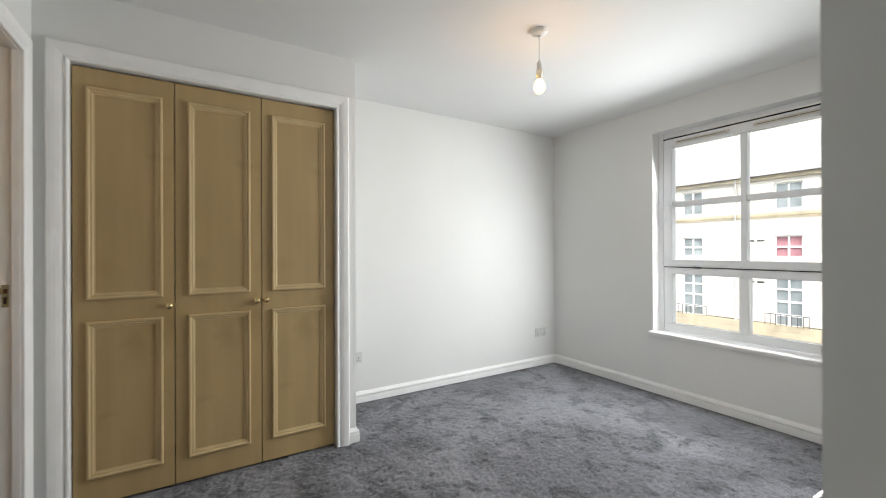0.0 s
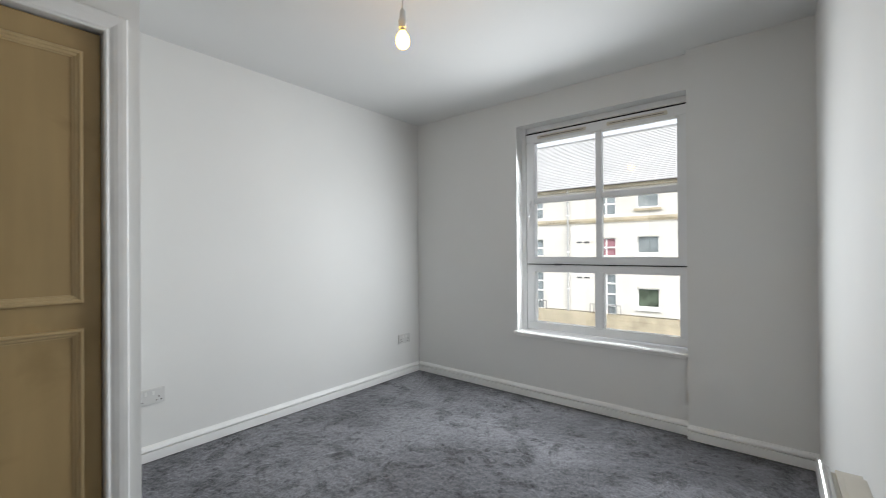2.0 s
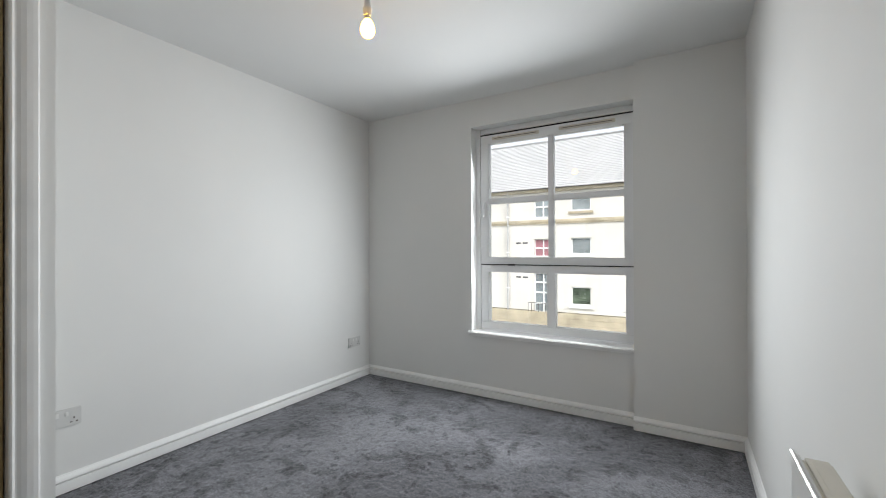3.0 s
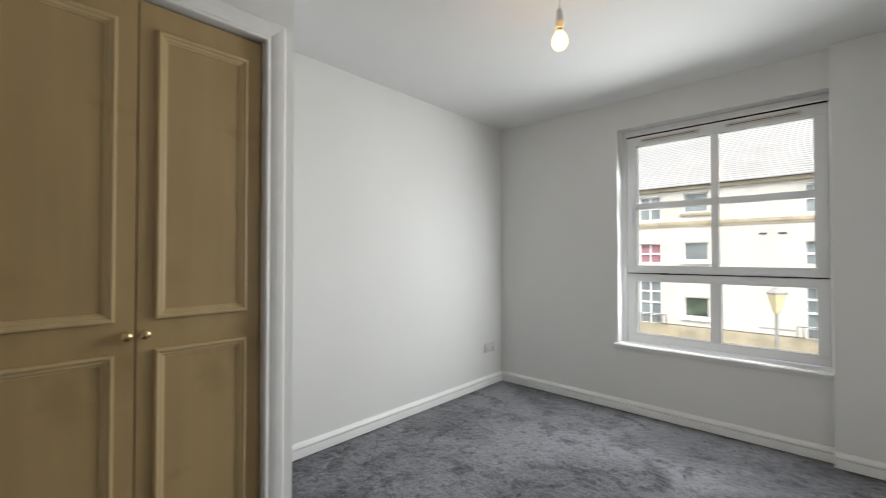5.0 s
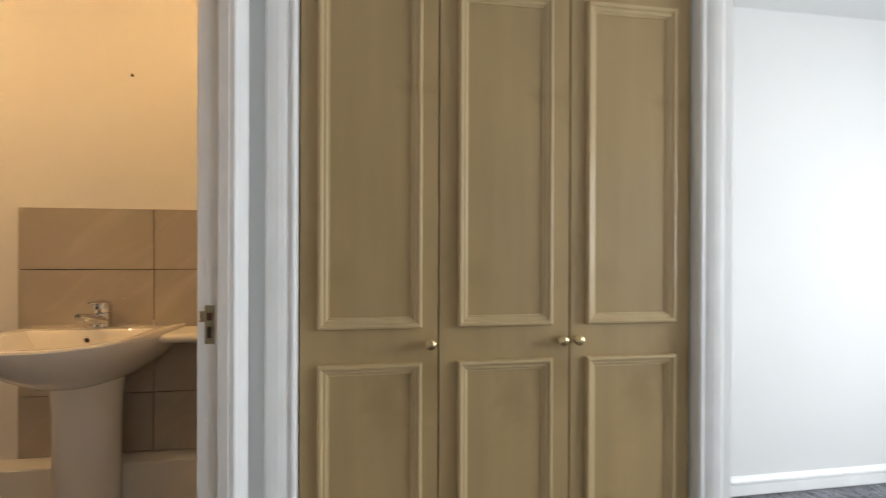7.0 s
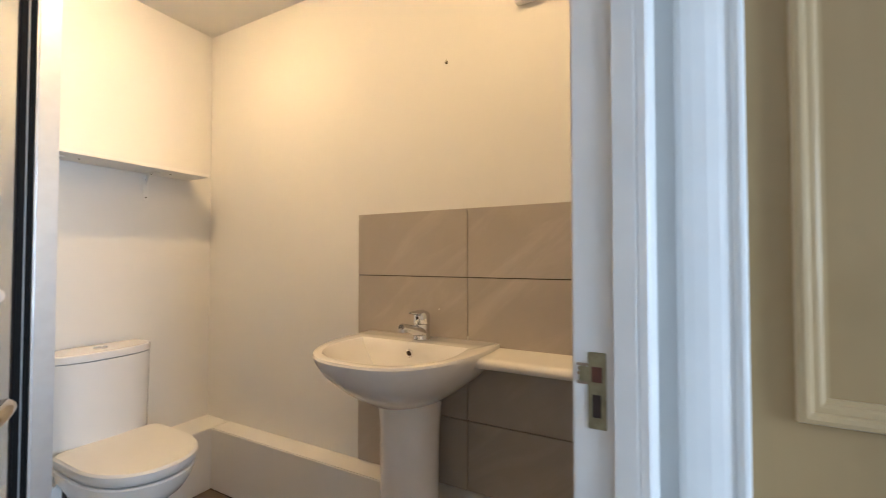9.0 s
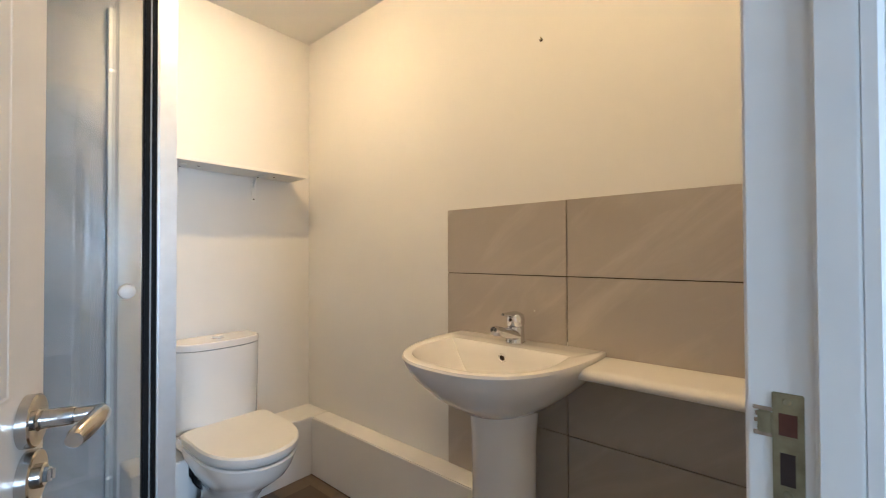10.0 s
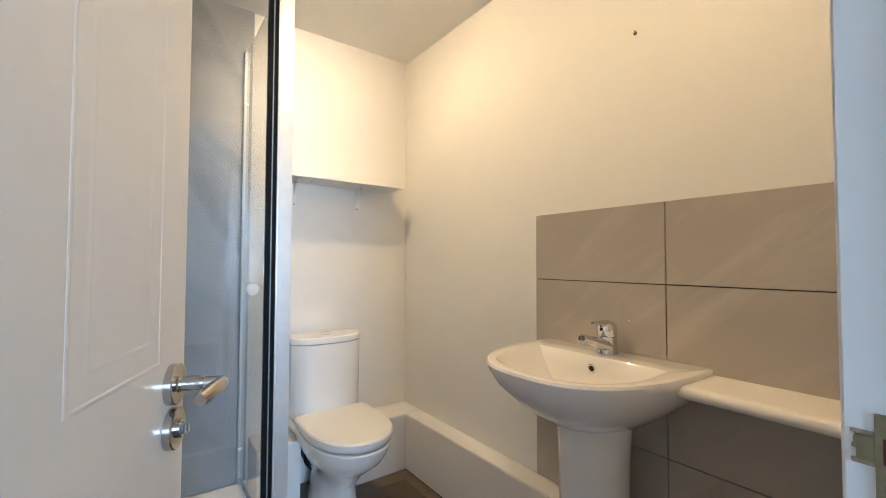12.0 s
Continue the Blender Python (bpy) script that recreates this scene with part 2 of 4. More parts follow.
def lathe(bm, profile, m=None, steps=24, cap=True):
    """profile: (radius, height) pairs round the local z axis."""
    rings = []
    for r, h in profile:
        ring = []
        for i in range(steps):
            a = 2 * math.pi * i / steps
            co = Vector((r * math.cos(a), r * math.sin(a), h))
            ring.append(bm.verts.new(m @ co if m else co))
        rings.append(ring)
    loft_faces(bm, rings, cap)
    return bm


def loft_faces(bm, rings, cap=True):
    for a, b in zip(rings, rings[1:]):
        n = len(a)
        for i in range(n):
            bm.faces.new((a[i], a[(i + 1) % n], b[(i + 1) % n], b[i]))
    if cap:
        bm.faces.new(list(reversed(rings[0])))
        bm.faces.new(rings[-1])


def loft(bm, loops, cap=True):
    loft_faces(bm, [[bm.verts.new(p) for p in loop] for loop in loops], cap)
    return bm


def tube(bm, points, radii, steps=12, cap=True):
    points = [Vector(p) for p in points]
    if not isinstance(radii, (list, tuple)):
        radii = [radii] * len(points)
    rings = []
    for i, p in enumerate(points):
        d = (points[min(i + 1, len(points) - 1)] - points[max(i - 1, 0)]).normalized()
        up = Vector((0, 0, 1)) if abs(d.z) < 0.9 else Vector((1, 0, 0))
        s = d.cross(up).normalized()
        u = s.cross(d)
        rings.append([bm.verts.new(p + radii[i] * (math.cos(2 * math.pi * k / steps) * s + math.sin(2 * math.pi * k / steps) * u)) for k in range(steps)])
    loft_faces(bm, rings, cap)
    return bm


def moulding(bm, p0, p1, out, normal, profile, k0=0.0, k1=0.0, c0=0.0, c1=0.0):
    """A bar from p0 to p1 whose section (a, b) runs a along out and b along normal; k and c cut the ends on the slant with a and b."""
    p0, p1, out, normal = Vector(p0), Vector(p1), Vector(out), Vector(normal)
    d = (p1 - p0).normalized()
    rings = [[bm.verts.new(p + out * a + normal * b + d * (k * a + c * b)) for a, b in profile] for p, k, c in ((p0, k0, c0), (p1, k1, c1))]
    loft_faces(bm, rings)
    return bm


def frame_moulding(bm, origin, u, v, normal, w, h, profile):
    """A mitred frame of outer size w by h; the section's a runs inwards."""
    o, u, v = Vector(origin), Vector(u), Vector(v)
    corners = [o, o + u * w, o + u * w + v * h, o + v * h]
    for i in range(4):
        a, b = corners[i], corners[(i + 1) % 4]
        d = (b - a).normalized()
        inward = [v, -u, -v, u][i]
        moulding(bm, a, b, inward, normal, profile, 1.0, -1.0)
    return bm


def finish(name, bm, mat, smooth=False, m=None):
    bmesh.ops.recalc_face_normals(bm, faces=bm.faces)
    me = bpy.data.meshes.new(name)
    bm.to_mesh(me)
    bm.free()
    me.materials.append(mat)
    if smooth:
        me.shade_smooth()
        me.set_sharp_from_angle(angle=radians(38))
    ob = new(name, me)
    if m:
        ob.matrix_world = m
    return ob


def part(name, bm, mat, parent, label="", smooth=False):
    ob = finish(name, bm, mat, smooth)
    ob.parent = parent
    if label:
        ob["label"] = label
    return ob


def thing(name, label, category, at=(0, 0, 0), group="", kind="", rz=0):
    ob = new(name)
    ob.empty_display_size = 0.1
    ob.matrix_world = pose(*at, 0, 0, rz)
    return tagged(ob, label, category, group, kind)


def setting(name, bm, mat, label, category, smooth=False):
    return tagged(finish(name, bm, mat, smooth), label, category, kind="structure")


# ---- plan ----
C = 2.38                 # ceiling
XW, XP = 3.10, 3.045     # window wall, pier
YS, YB = 3.92, 4.005     # socket wall, basin wall
YH = 1.045               # heater wall
XD0, XD1 = -0.837, -0.763  # door wall
XT = -2.865              # toilet wall
YJ0, YJ1 = 2.542, 3.18   # bathroom door opening
HEAD = 2.02
WX0, WX1, WY = -0.638, 0.575, 3.342   # wardrobe opening and door face
WZ = 2.058
XR, YW = 0.70, 3.315     # end of the wardrobe front, its face
XE = 0.492                # end of the heater wall
WIN = (1.635, 2.835, 0.515, 2.158)
FB = 0.06                # bathroom floor

# floors and ceilings
def pile(x0, x1, y0, y1, step):
    """A carpet slab whose top is ruffled by three sizes of soft noise."""
    rng = np.random.default_rng(5)
    nx, ny = int((x1 - x0) / step), int((y1 - y0) / step)
    zz = np.zeros((nx, ny))
    for cell, high in ((14.0, 0.002), (3.0, 0.003), (1.0, 0.006)):
        g = rng.normal(0, 1, (int(nx / cell) + 3, int(ny / cell) + 3))
        u, v = np.arange(nx) / cell, np.arange(ny) / cell
        iu, iv = u.astype(int), v.astype(int)
        fu, fv = (u - iu)[:, None], (v - iv)[None, :]
        fu, fv = fu * fu * (3 - 2 * fu), fv * fv * (3 - 2 * fv)
        zz += high * ((g[iu][:, iv] * (1 - fu) + g[iu + 1][:, iv] * fu) * (1 - fv) + (g[iu][:, iv + 1] * (1 - fu) + g[iu + 1][:, iv + 1] * fu) * fv)
    zz = np.clip(zz * 0.5, -0.008, 0.006) - 0.001
    xs, ys = np.linspace(x0, x1, nx), np.linspace(y0, y1, ny)
    co = np.stack([np.repeat(xs, ny), np.tile(ys, nx), zz.ravel()], 1)
    a = (np.arange(nx - 1)[:, None] * ny + np.arange(ny - 1)[None, :]).ravel()
    inside = (co[a, 0] < XE + 0.02) | (co[a, 1] > YH - 0.03)
    a = a[inside]
    faces = np.stack([a, a + ny, a + ny + 1, a + 1], 1)
    me = bpy.data.meshes.new("floor")
    me.from_pydata(co.tolist(), [], faces.tolist())
    me.materials.append(CARPET)
    me.shade_smooth()
    return new("floor", me)


tagged(pile(XD1 - 0.012, XW + 0.02, -0.92, YS + 0.02, 0.009), "charcoal grey deep pile fitted carpet with brushed patches", "carpet", kind="structure")
setting("subfloor", box(boxed(XD1 - 0.05, XW + 0.1, YH - 0.1, YS + 0.05, -0.12, -0.02), XD1 - 0.05, XE + 0.1, -0.9, YH - 0.1, -0.12, -0.02), GROUT, "boards below the carpet", "floor")
setting("ceiling", boxed(XD0, XW + 0.35, -0.95, YS + 0.1, C, C + 0.15), CEIL, "plain white painted bedroom ceiling", "ceiling")
setting("floor_bathroom", boxed(XT - 0.1, XD0 + 0.05, 2.1, YB + 0.1, -0.12, FB - 0.006), DARK, "screed under the bathroom planks", "floor")
setting("ceiling_bathroom", boxed(XT - 0.1, XD0 + 0.02, 2.1, YB + 0.1, C - 0.008, C + 0.14), CEIL, "plain white bathroom ceiling", "ceiling")

# window wall with its opening
y0, y1, z0, z1 = WIN
bm = bmesh.new()
box(bm, XW, XW + 0.33, y1, YS + 0.1, 0, C)
box(bm, XW, XW + 0.33, y0, y1, 0, z0 - 0.02)
box(bm, XW, XW + 0.33, y0, y1, z1, C)
setting("wall_east", bm, WALL, "white painted wall with the window opening", "wall")
setting("wall_pier", boxed(XP, XW + 0.33, YH - 0.1, y0, 0, C), WALL, "white painted pier standing proud beside the window", "wall")
setting("wall_north", boxed(XR, XW, YS, YS + 0.12, 0, C), WALL, "white painted wall with two sockets", "wall")
setting("wall_south", boxed(XE, XP, YH - 0.1, YH, 0, C), WALL, "white painted wall behind the heater", "wall")
setting("wall_hall", boxed(XE, XE + 0.1, -0.9, YH - 0.1, 0, C), WALL, "white painted side wall of the entrance", "wall")
setting("wall_back", boxed(XD0, XE + 0.1, -1.0, -0.9, 0, C), WALL, "white painted end wall of the entrance", "wall")
# wardrobe front: nib, header and return
bm = bmesh.new()
box(bm, WX1 + 0.012, XR, YW, YS + 0.12, 0, C)
setting("wall_nib", bm, WALL, "white painted nib at the wardrobe's end", "wall")
setting("wall_header", boxed(XD1, WX1 + 0.012, YW, YW + 0.1, WZ + 0.012, C), WALL, "white painted wall above the wardrobe", "wall")
bm = bmesh.new()
box(bm, WX0 - 0.012, WX1 + 0.012, YS - 0.02, YS + 0.1, 0, C)
setting("wall_closet", bm, WALL, "plain back wall inside the wardrobe", "wall")
# door wall
bm = bmesh.new()
box(bm, XD0, XD1, -0.9, YJ0 - 0.02, 0, C)
box(bm, XD0, XD1, YJ1 + 0.02, YB + 0.1, 0, C)
box(bm, XD0, XD1, YJ0 - 0.02, YJ1 + 0.02, HEAD + 0.02, C)
box(bm, XD1, WX0 - 0.012, YW, YS + 0.1, 0, WZ + 0.012)
setting("wall_west", bm, WALL, "white painted wall with the bathroom door opening", "wall")
# bathroom walls
setting("wall_basin", boxed(XT - 0.1, XD0, YB, YB + 0.1, 0, C), WALL, "white painted bathroom wall behind the basin", "wall")
setting("wall_toilet", boxed(XT - 0.1, XT, 2.2, YB, 0, C), WALL, "white painted bathroom wall behind the toilet", "wall")
setting("wall_shower", boxed(XT - 0.1, XD0, 2.1, 2.2, 0, C), WALL, "white painted bathroom end wall", "wall")

# skirting
SKIRT = [(0.007, 0), (0.007, 0.018), (0.058, 0.018), (0.0585, 0.004), (0.0635, 0.004), (0.064, 0.0165), (0.073, 0.0155), (0.081, 0.011), (0.087, 0.006), (0.091, 0.005), (0.0925, 0)]
UP = (0, 0, 1)


def skirting(p0, p1, normal, c0=0.0, c1=0.0):
    bm = moulding(bmesh.new(), p0, p1, UP, normal, SKIRT, 0, 0, c0, c1)
    return setting("baseboard", bm, GLOSS, "white gloss moulded skirting board at the carpet", "skirting board")


skirting((XR, YS, 0), (XW, YS, 0), (0, -1, 0), 0, -1)
skirting((XW, YS, 0), (XW, y0, 0), (-1, 0, 0), 1, 0)
skirting((XP, y0, 0), (XP, YH, 0), (-1, 0, 0), -0.2, -1)
skirting((XP, YH, 0), (XE, YH, 0), (0, 1, 0), 1, 1)
skirting((XE, YH, 0), (XE, -0.9, 0), (-1, 0, 0), -1, 0)
skirting((XR, YS, 0), (XR, YW, 0), (1, 0, 0), 1, 1)
skirting((XR, YW, 0), (0.652, YW, 0), (0, -1, 0), -1, 0)
skirting((XD1, YJ0 - 0.075, 0), (XD1, -0.9, 0), (1, 0, 0))

# ---- architraves and linings ----
ARCH = [(0, 0), (0, 0.009), (0.003, 0.0125), (0.008, 0.014), (0.013, 0.012), (0.015, 0.009), (0.020, 0.0095), (0.030, 0.0135), (0.044, 0.017), (0.060, 0.0185), (0.072, 0.0185), (0.078, 0.015), (0.080, 0)]


def architrave(name_label, origin, u, normal, w, h, right=True):
    """Two legs and a head round an opening of w by h; the section runs outwards."""
    o, u, v, n = Vector(origin), Vector(u), Vector((0, 0, 1)), Vector(normal)
    legs = ((o, o + v * h, -u, 0, 1), (o + v * h, o + v * h + u * w, v, -1, 1), (o + u * w + v * h, o + u * w, u, -1, 0))
    for a, b, out, k0, k1 in legs[:3 if right else 2]:
        setting("trim", moulding(bmesh.new(), a, b, out, n, ARCH, k0, k1), GLOSS, name_label, "architrave")


architrave("white gloss moulded architrave round the wardrobe", (WX0 - 0.002, YW - 0.001, 0), (1, 0, 0), (0, -1, 0), WX1 - WX0 + 0.004, WZ + 0.002)
architrave("white gloss moulded architrave round the bathroom door", (XD1 + 0.001, YJ1 - 0.004, 0), (0, -1, 0), (1, 0, 0), YJ1 - YJ0 - 0.008, HEAD - 0.004)
# wardrobe lining
bm = bmesh.new()
box(bm, WX0 - 0.012, WX0 - 0.003, YW, YW + 0.09, 0, WZ + 0.01)
box(bm, WX1 + 0.003, WX1 + 0.012, YW, YW + 0.09, 0, WZ + 0.01)
box(bm, WX0 - 0.003, WX1 + 0.003, YW, YW + 0.09, WZ + 0.004, WZ + 0.012)
setting("trim", bm, GLOSS, "white painted lining of the wardrobe opening", "door lining")

door_frame = thing("door_1", "white gloss door frame with worn latch plate", "door frame", (XD0, YJ1, 0), kind="structure")


def local(ob, bm):
    bm.transform(ob.matrix_world.inverted())
    return bm


for name, dims in (("jamb", (XD0, XD1, YJ1, YJ1 + 0.02, 0, HEAD + 0.02)), ("jamb", (XD0, XD1, YJ0 - 0.02, YJ0, 0, HEAD + 0.02)),
                   ("head", (XD0, XD1, YJ0, YJ1, HEAD, HEAD + 0.02)),
                   ("door_stop", (XD1 - 0.028, XD1 + 0.0005, YJ1 - 0.006, YJ1, 0, HEAD)), ("door_stop", (XD1 - 0.028, XD1 + 0.0005, YJ0, YJ0 + 0.006, 0, HEAD)),
                   ("door_stop", (XD1 - 0.028, XD1 + 0.0005, YJ0 + 0.006, YJ1 - 0.006, HEAD - 0.006, HEAD))):
    part(name, local(door_frame, boxed(*dims, bevel=0.0025)), GLOSS, door_frame)
plate = part("strike_plate", local(door_frame, boxed(-0.8185, -0.7975, YJ1 - 0.0018, YJ1 + 0.001, 0.973, 1.064, bevel=0.0008)), BRASS, door_frame, "worn brass strike plate with paint marks")
part("lip", local(door_frame, boxed(-0.8285, -0.8185, YJ1 - 0.0022, YJ1 - 0.0004, 1.028, 1.047, bevel=0.0008)), BRASS, plate)
part("latch_hole", local(door_frame, boxed(-0.8142, -0.802, YJ1 - 0.0022, YJ1 + 0.006, 1.0285, 1.047)), RUST, plate)
part("bolt_hole", local(door_frame, boxed(-0.8135, -0.8035, YJ1 - 0.0022, YJ1 + 0.006, 0.987, 1.014)), DARK, plate)
for z in (0.980, 1.057):
    part("screw", local(door_frame, lathe(bmesh.new(), [(0.0005, 0.0), (0.003, 0.0006), (0.0034, 0.0)], pose(-0.8085, YJ1 - 0.0018, z, 90), 10)), BRASS, plate)

# chipped paint round the lip, bare wood showing in splinters
for k, (z, x) in enumerate(((1.0485, -0.8315), (1.043, -0.830), (1.0375, -0.8308), (1.0265, -0.8312))):
    part("paint_chip", local(door_frame, boxed(x, -0.8186, YJ1 - 0.0012, YJ1 + 0.0006, z - 0.0016, z + 0.0016 + 0.0006 * (k % 2), bevel=0.0004)), CHIP, door_frame, "bare wood where the paint has chipped")

# ---- wardrobe doors ----
PANEL = [(0, 0), (0.0005, 0.010), (0.003, 0.0145), (0.008, 0.016), (0.013, 0.0145), (0.0155, 0.0115), (0.016, 0.0095), (0.0225, 0.009), (0.026, 0.0075), (0.0275, 0.005), (0.0285, 0.0042), (0.033, 0.004), (0.0335, 0.0)]
KNOB = [(0.010, 0.0), (0.010, 0.003), (0.0055, 0.006), (0.0055, 0.012), (0.010, 0.015), (0.0155, 0.020), (0.0165, 0.025), (0.013, 0.030), (0.006, 0.0325), (0.001, 0.033)]


def wardrobe_door(x0, x1, px0, px1, knob_x, label, hinge=False):
    t = thing("wardrobe_door", label, "wardrobe door", (x0, WY, 0.012), "wardrobe doors")
    w, h = x1 - x0, WZ - 0.006 - 0.012
    part("leaf", boxed(0.0015, w - 0.0015, 0, 0.022, 0, h, bevel=0.002), MAPLE, t)
    for nm, a, b in (("lower_moulding", 0.134, 0.868), ("upper_moulding", 0.968, 1.964)):
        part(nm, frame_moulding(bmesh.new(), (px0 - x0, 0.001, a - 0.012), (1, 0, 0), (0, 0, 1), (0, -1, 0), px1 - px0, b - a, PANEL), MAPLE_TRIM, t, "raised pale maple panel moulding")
    part("knob", lathe(bmesh.new(), KNOB, pose(knob_x - x0, 0.0, 0.922 - 0.012, 90), 24), PEARL, t, "small round cream and brass knob", True)
    return t


D1, D2 = -0.243, 0.164
wardrobe_door(WX0, D1, -0.588, -0.292, -0.268, "closed maple veneer wardrobe door with two moulded panels")
wardrobe_door(D1, D2, -0.187, 0.107, 0.136, "closed maple veneer wardrobe door in the middle, two moulded panels")
wardrobe_door(D2, WX1, 0.215, 0.518, 0.186, "closed maple veneer wardrobe door beside the nib, two moulded panels")

# ---- window ----
win = thing("window_1", "white upvc window with top hung sash, glazing bars and sill", "window", (0, 0, 0), kind="structure")
FX0, FX1 = 3.195, 3.265
def bars(name, items, parent, mat=PVC, bevel=0.004, label=""):
    return [part(name, boxed(*d, bevel=bevel), mat, parent, label) for d in items]


a0, a1 = y0 + 0.003, y1 - 0.036
# inner reveal lining at the far side
box_reveal = boxed(FX0 - 0.002, FX1 + 0.02, y1 - 0.036, y1 + 0.01, z0, z1 + 0.01)
part("reveal_trim", box_reveal, PVC, win)
outer = part("outer_frame", box(box(box(box(bmesh.new(), FX0 + 0.012, FX1, a0, a0 + 0.03, z0 + 0.01, z1), FX0 + 0.012, FX1, a1 - 0.03, a1, z0 + 0.01, z1), FX0 + 0.012, FX1, a0 + 0.03, a1 - 0.03, z1 - 0.035, z1), FX0 + 0.012, FX1, a0 + 0.03, a1 - 0.03, z0 + 0.01, z0 + 0.03), PVC, win)
# lower fixed light
lo = part("lower_sash", boxed(FX0, FX1 - 0.005, a0 + 0.003, a1 - 0.003, z0 + 0.012, 0.587, bevel=0.006), PVC, win)
for d in ((FX0, FX1 - 0.005, a0 + 0.003, 1.70, 0.587, 0.989), (FX0, FX1 - 0.005, 2.727, a1 - 0.003, 0.587, 0.989), (FX0, FX1 - 0.005, a0 + 0.003, a1 - 0.003, 0.989, 1.046)):
    part("rail", boxed(*d, bevel=0.005), PVC, lo)
part("mullion", boxed(FX0, FX1 - 0.005, 2.184, 2.248, 0.585, 0.99, bevel=0.006), PVC, lo)
# upper sash
up = part("upper_sash", boxed(FX0 - 0.004, FX1 - 0.01, a0 + 0.004, a1 - 0.003, 1.052, 1.109, bevel=0.006), PVC, win)
for d in ((FX0 - 0.004, FX1 - 0.01, a0 + 0.004, 1.708, 1.109, 2.03), (FX0 - 0.004, FX1 - 0.01, 2.725, a1 - 0.003, 1.109, 2.03), (FX0 - 0.004, FX1 - 0.01, a0 + 0.004, a1 - 0.003, 2.03, 2.100)):
    part("rail", boxed(*d, bevel=0.005), PVC, up)
part("glazing_bar", boxed(FX0 + 0.004, FX1 - 0.012, 2.196, 2.238, 1.105, 2.034, bevel=0.006), PVC, up)
part("glazing_bar", boxed(FX0 + 0.006, FX1 - 0.014, 1.70, 2.196, 1.540, 1.584, bevel=0.006), PVC, up)
part("glazing_bar", boxed(FX0 + 0.006, FX1 - 0.014, 2.238, 2.73, 1.540, 1.584, bevel=0.006), PVC, up)
for d in ((a0 + 0.004, a1 - 0.003, 2.1005, 2.1095), (a0 + 0.004, a1 - 0.003, 1.0465, 1.0515)):
    part("seal", boxed(FX0 - 0.002, FX0 + 0.02, *d), RUBBER, win, "black rubber seal between the sashes")
panes = [(1.70, 2.19, 0.58, 0.995, 3.235), (2.24, 2.735, 0.58, 0.995, 3.235), (1.70, 2.20, 1.10, 1.545, 3.228), (2.23, 2.735, 1.10, 1.545, 3.228), (1.70, 2.20, 1.58, 2.04, 3.228), (2.23, 2.735, 1.58, 2.04, 3.228)]
for b0, b1, c0, c1, x in panes:
    p = part("pane", boxed(x, x + 0.004, b0, b1, c0, c1), GLASS, lo if c1 < 1.05 else up)
    p.visible_shadow = False
for b0, b1 in ((1.76, 2.15), (2.30, 2.69)):
    v = part("trickle_vent", boxed(FX0 - 0.017, FX0 - 0.004, b0, b1, 2.052, 2.078, bevel=0.004), BEIGE, up, "slim cream trickle vent")
    for i in range(3):
        w = (b1 - b0 - 0.05) / 3
        part("slot", boxed(FX0 - 0.0178, FX0 - 0.0165, b0 + 0.02 + i * (w + 0.005), b0 + 0.02 + i * (w + 0.005) + w, 2.062, 2.066), GROUT, v)
hd = part("handle", boxed(FX0 - 0.020, FX0 - 0.004, 2.748, 2.774, 1.50, 1.56, bevel=0.004), PVC, up, "white espagnolette handle")
part("lever", boxed(FX0 - 0.036, FX0 - 0.022, 2.751, 2.770, 1.43, 1.545, bevel=0.005), PVC, hd)
part("stay", boxed(FX0 - 0.012, FX0 - 0.002, 2.50, 2.56, 1.043, 1.056, bevel=0.002), IRON, up)
sill = part("window_sill", boxed(3.068, FX0 + 0.02, y0 - 0.012, y1 + 0.025, z0 - 0.022, z0, bevel=0.006, segments=3), GLOSS, win, "white gloss window board with rounded nose")
part("apron", boxed(3.085, 3.101, y0 + 0.01, y1 + 0.005, z0 - 0.036, z0 - 0.022, bevel=0.003), GLOSS, sill)

# ---- sockets ----
def socket(x, z, w, slots):
    t = thing("wall_socket", "white plastic double socket plate on the wall", "socket", (x, YS, z), "wall sockets")
    part("plate", boxed(-w / 2, w / 2, -0.011, 0, -0.043, 0.043, bevel=0.003), SHADED_SOCKET, t)
    for s in (-1, 1):
        if slots:
            part("rocker", boxed(s * 0.018 - 0.006, s * 0.018 + 0.006, -0.014, -0.0105, 0.008, 0.03, bevel=0.0015), PLASTIC, t)
            for dx, dz, a, b in ((0, -0.005, 0.0025, 0.005), (-0.011, -0.024, 0.004, 0.0025), (0.011, -0.024, 0.004, 0.0025)):
                part("pin_hole", boxed(s * 0.045 + dx - a, s * 0.045 + dx + a, -0.0116, -0.0105, dz - b, dz + b), DARK, t)
    return t


socket(0.888, 0.362, 0.148, True)
socket(2.892, 0.345, 0.148, True)

# ---- pendant ----
BX, BY = 1.43, 2.46
pend = thing("pendant_lamp", "bare lit bulb on a white flex below the ceiling", "pendant lamp", (BX, BY, C))
part("ceiling_rose", lathe(bmesh.new(), [(0.044, 0), (0.044, -0.008), (0.040, -0.020), (0.030, -0.026), (0.012, -0.030), (0.008, -0.036)], None, 28), PLASTIC, pend, "", True)
part("flex", tube(bmesh.new(), [(0, 0, -0.03), (0.001, 0, -0.1), (0, 0.001, -0.18)], 0.003, 8), PLASTIC, pend)
part("lampholder", lathe(bmesh.new(), [(0.005, -0.165), (0.012, -0.172), (0.014, -0.20), (0.0145, -0.215), (0.019, -0.217), (0.019, -0.228), (0.0165, -0.232), (0.0165, -0.248)], None, 20), PLASTIC, pend, "", True)
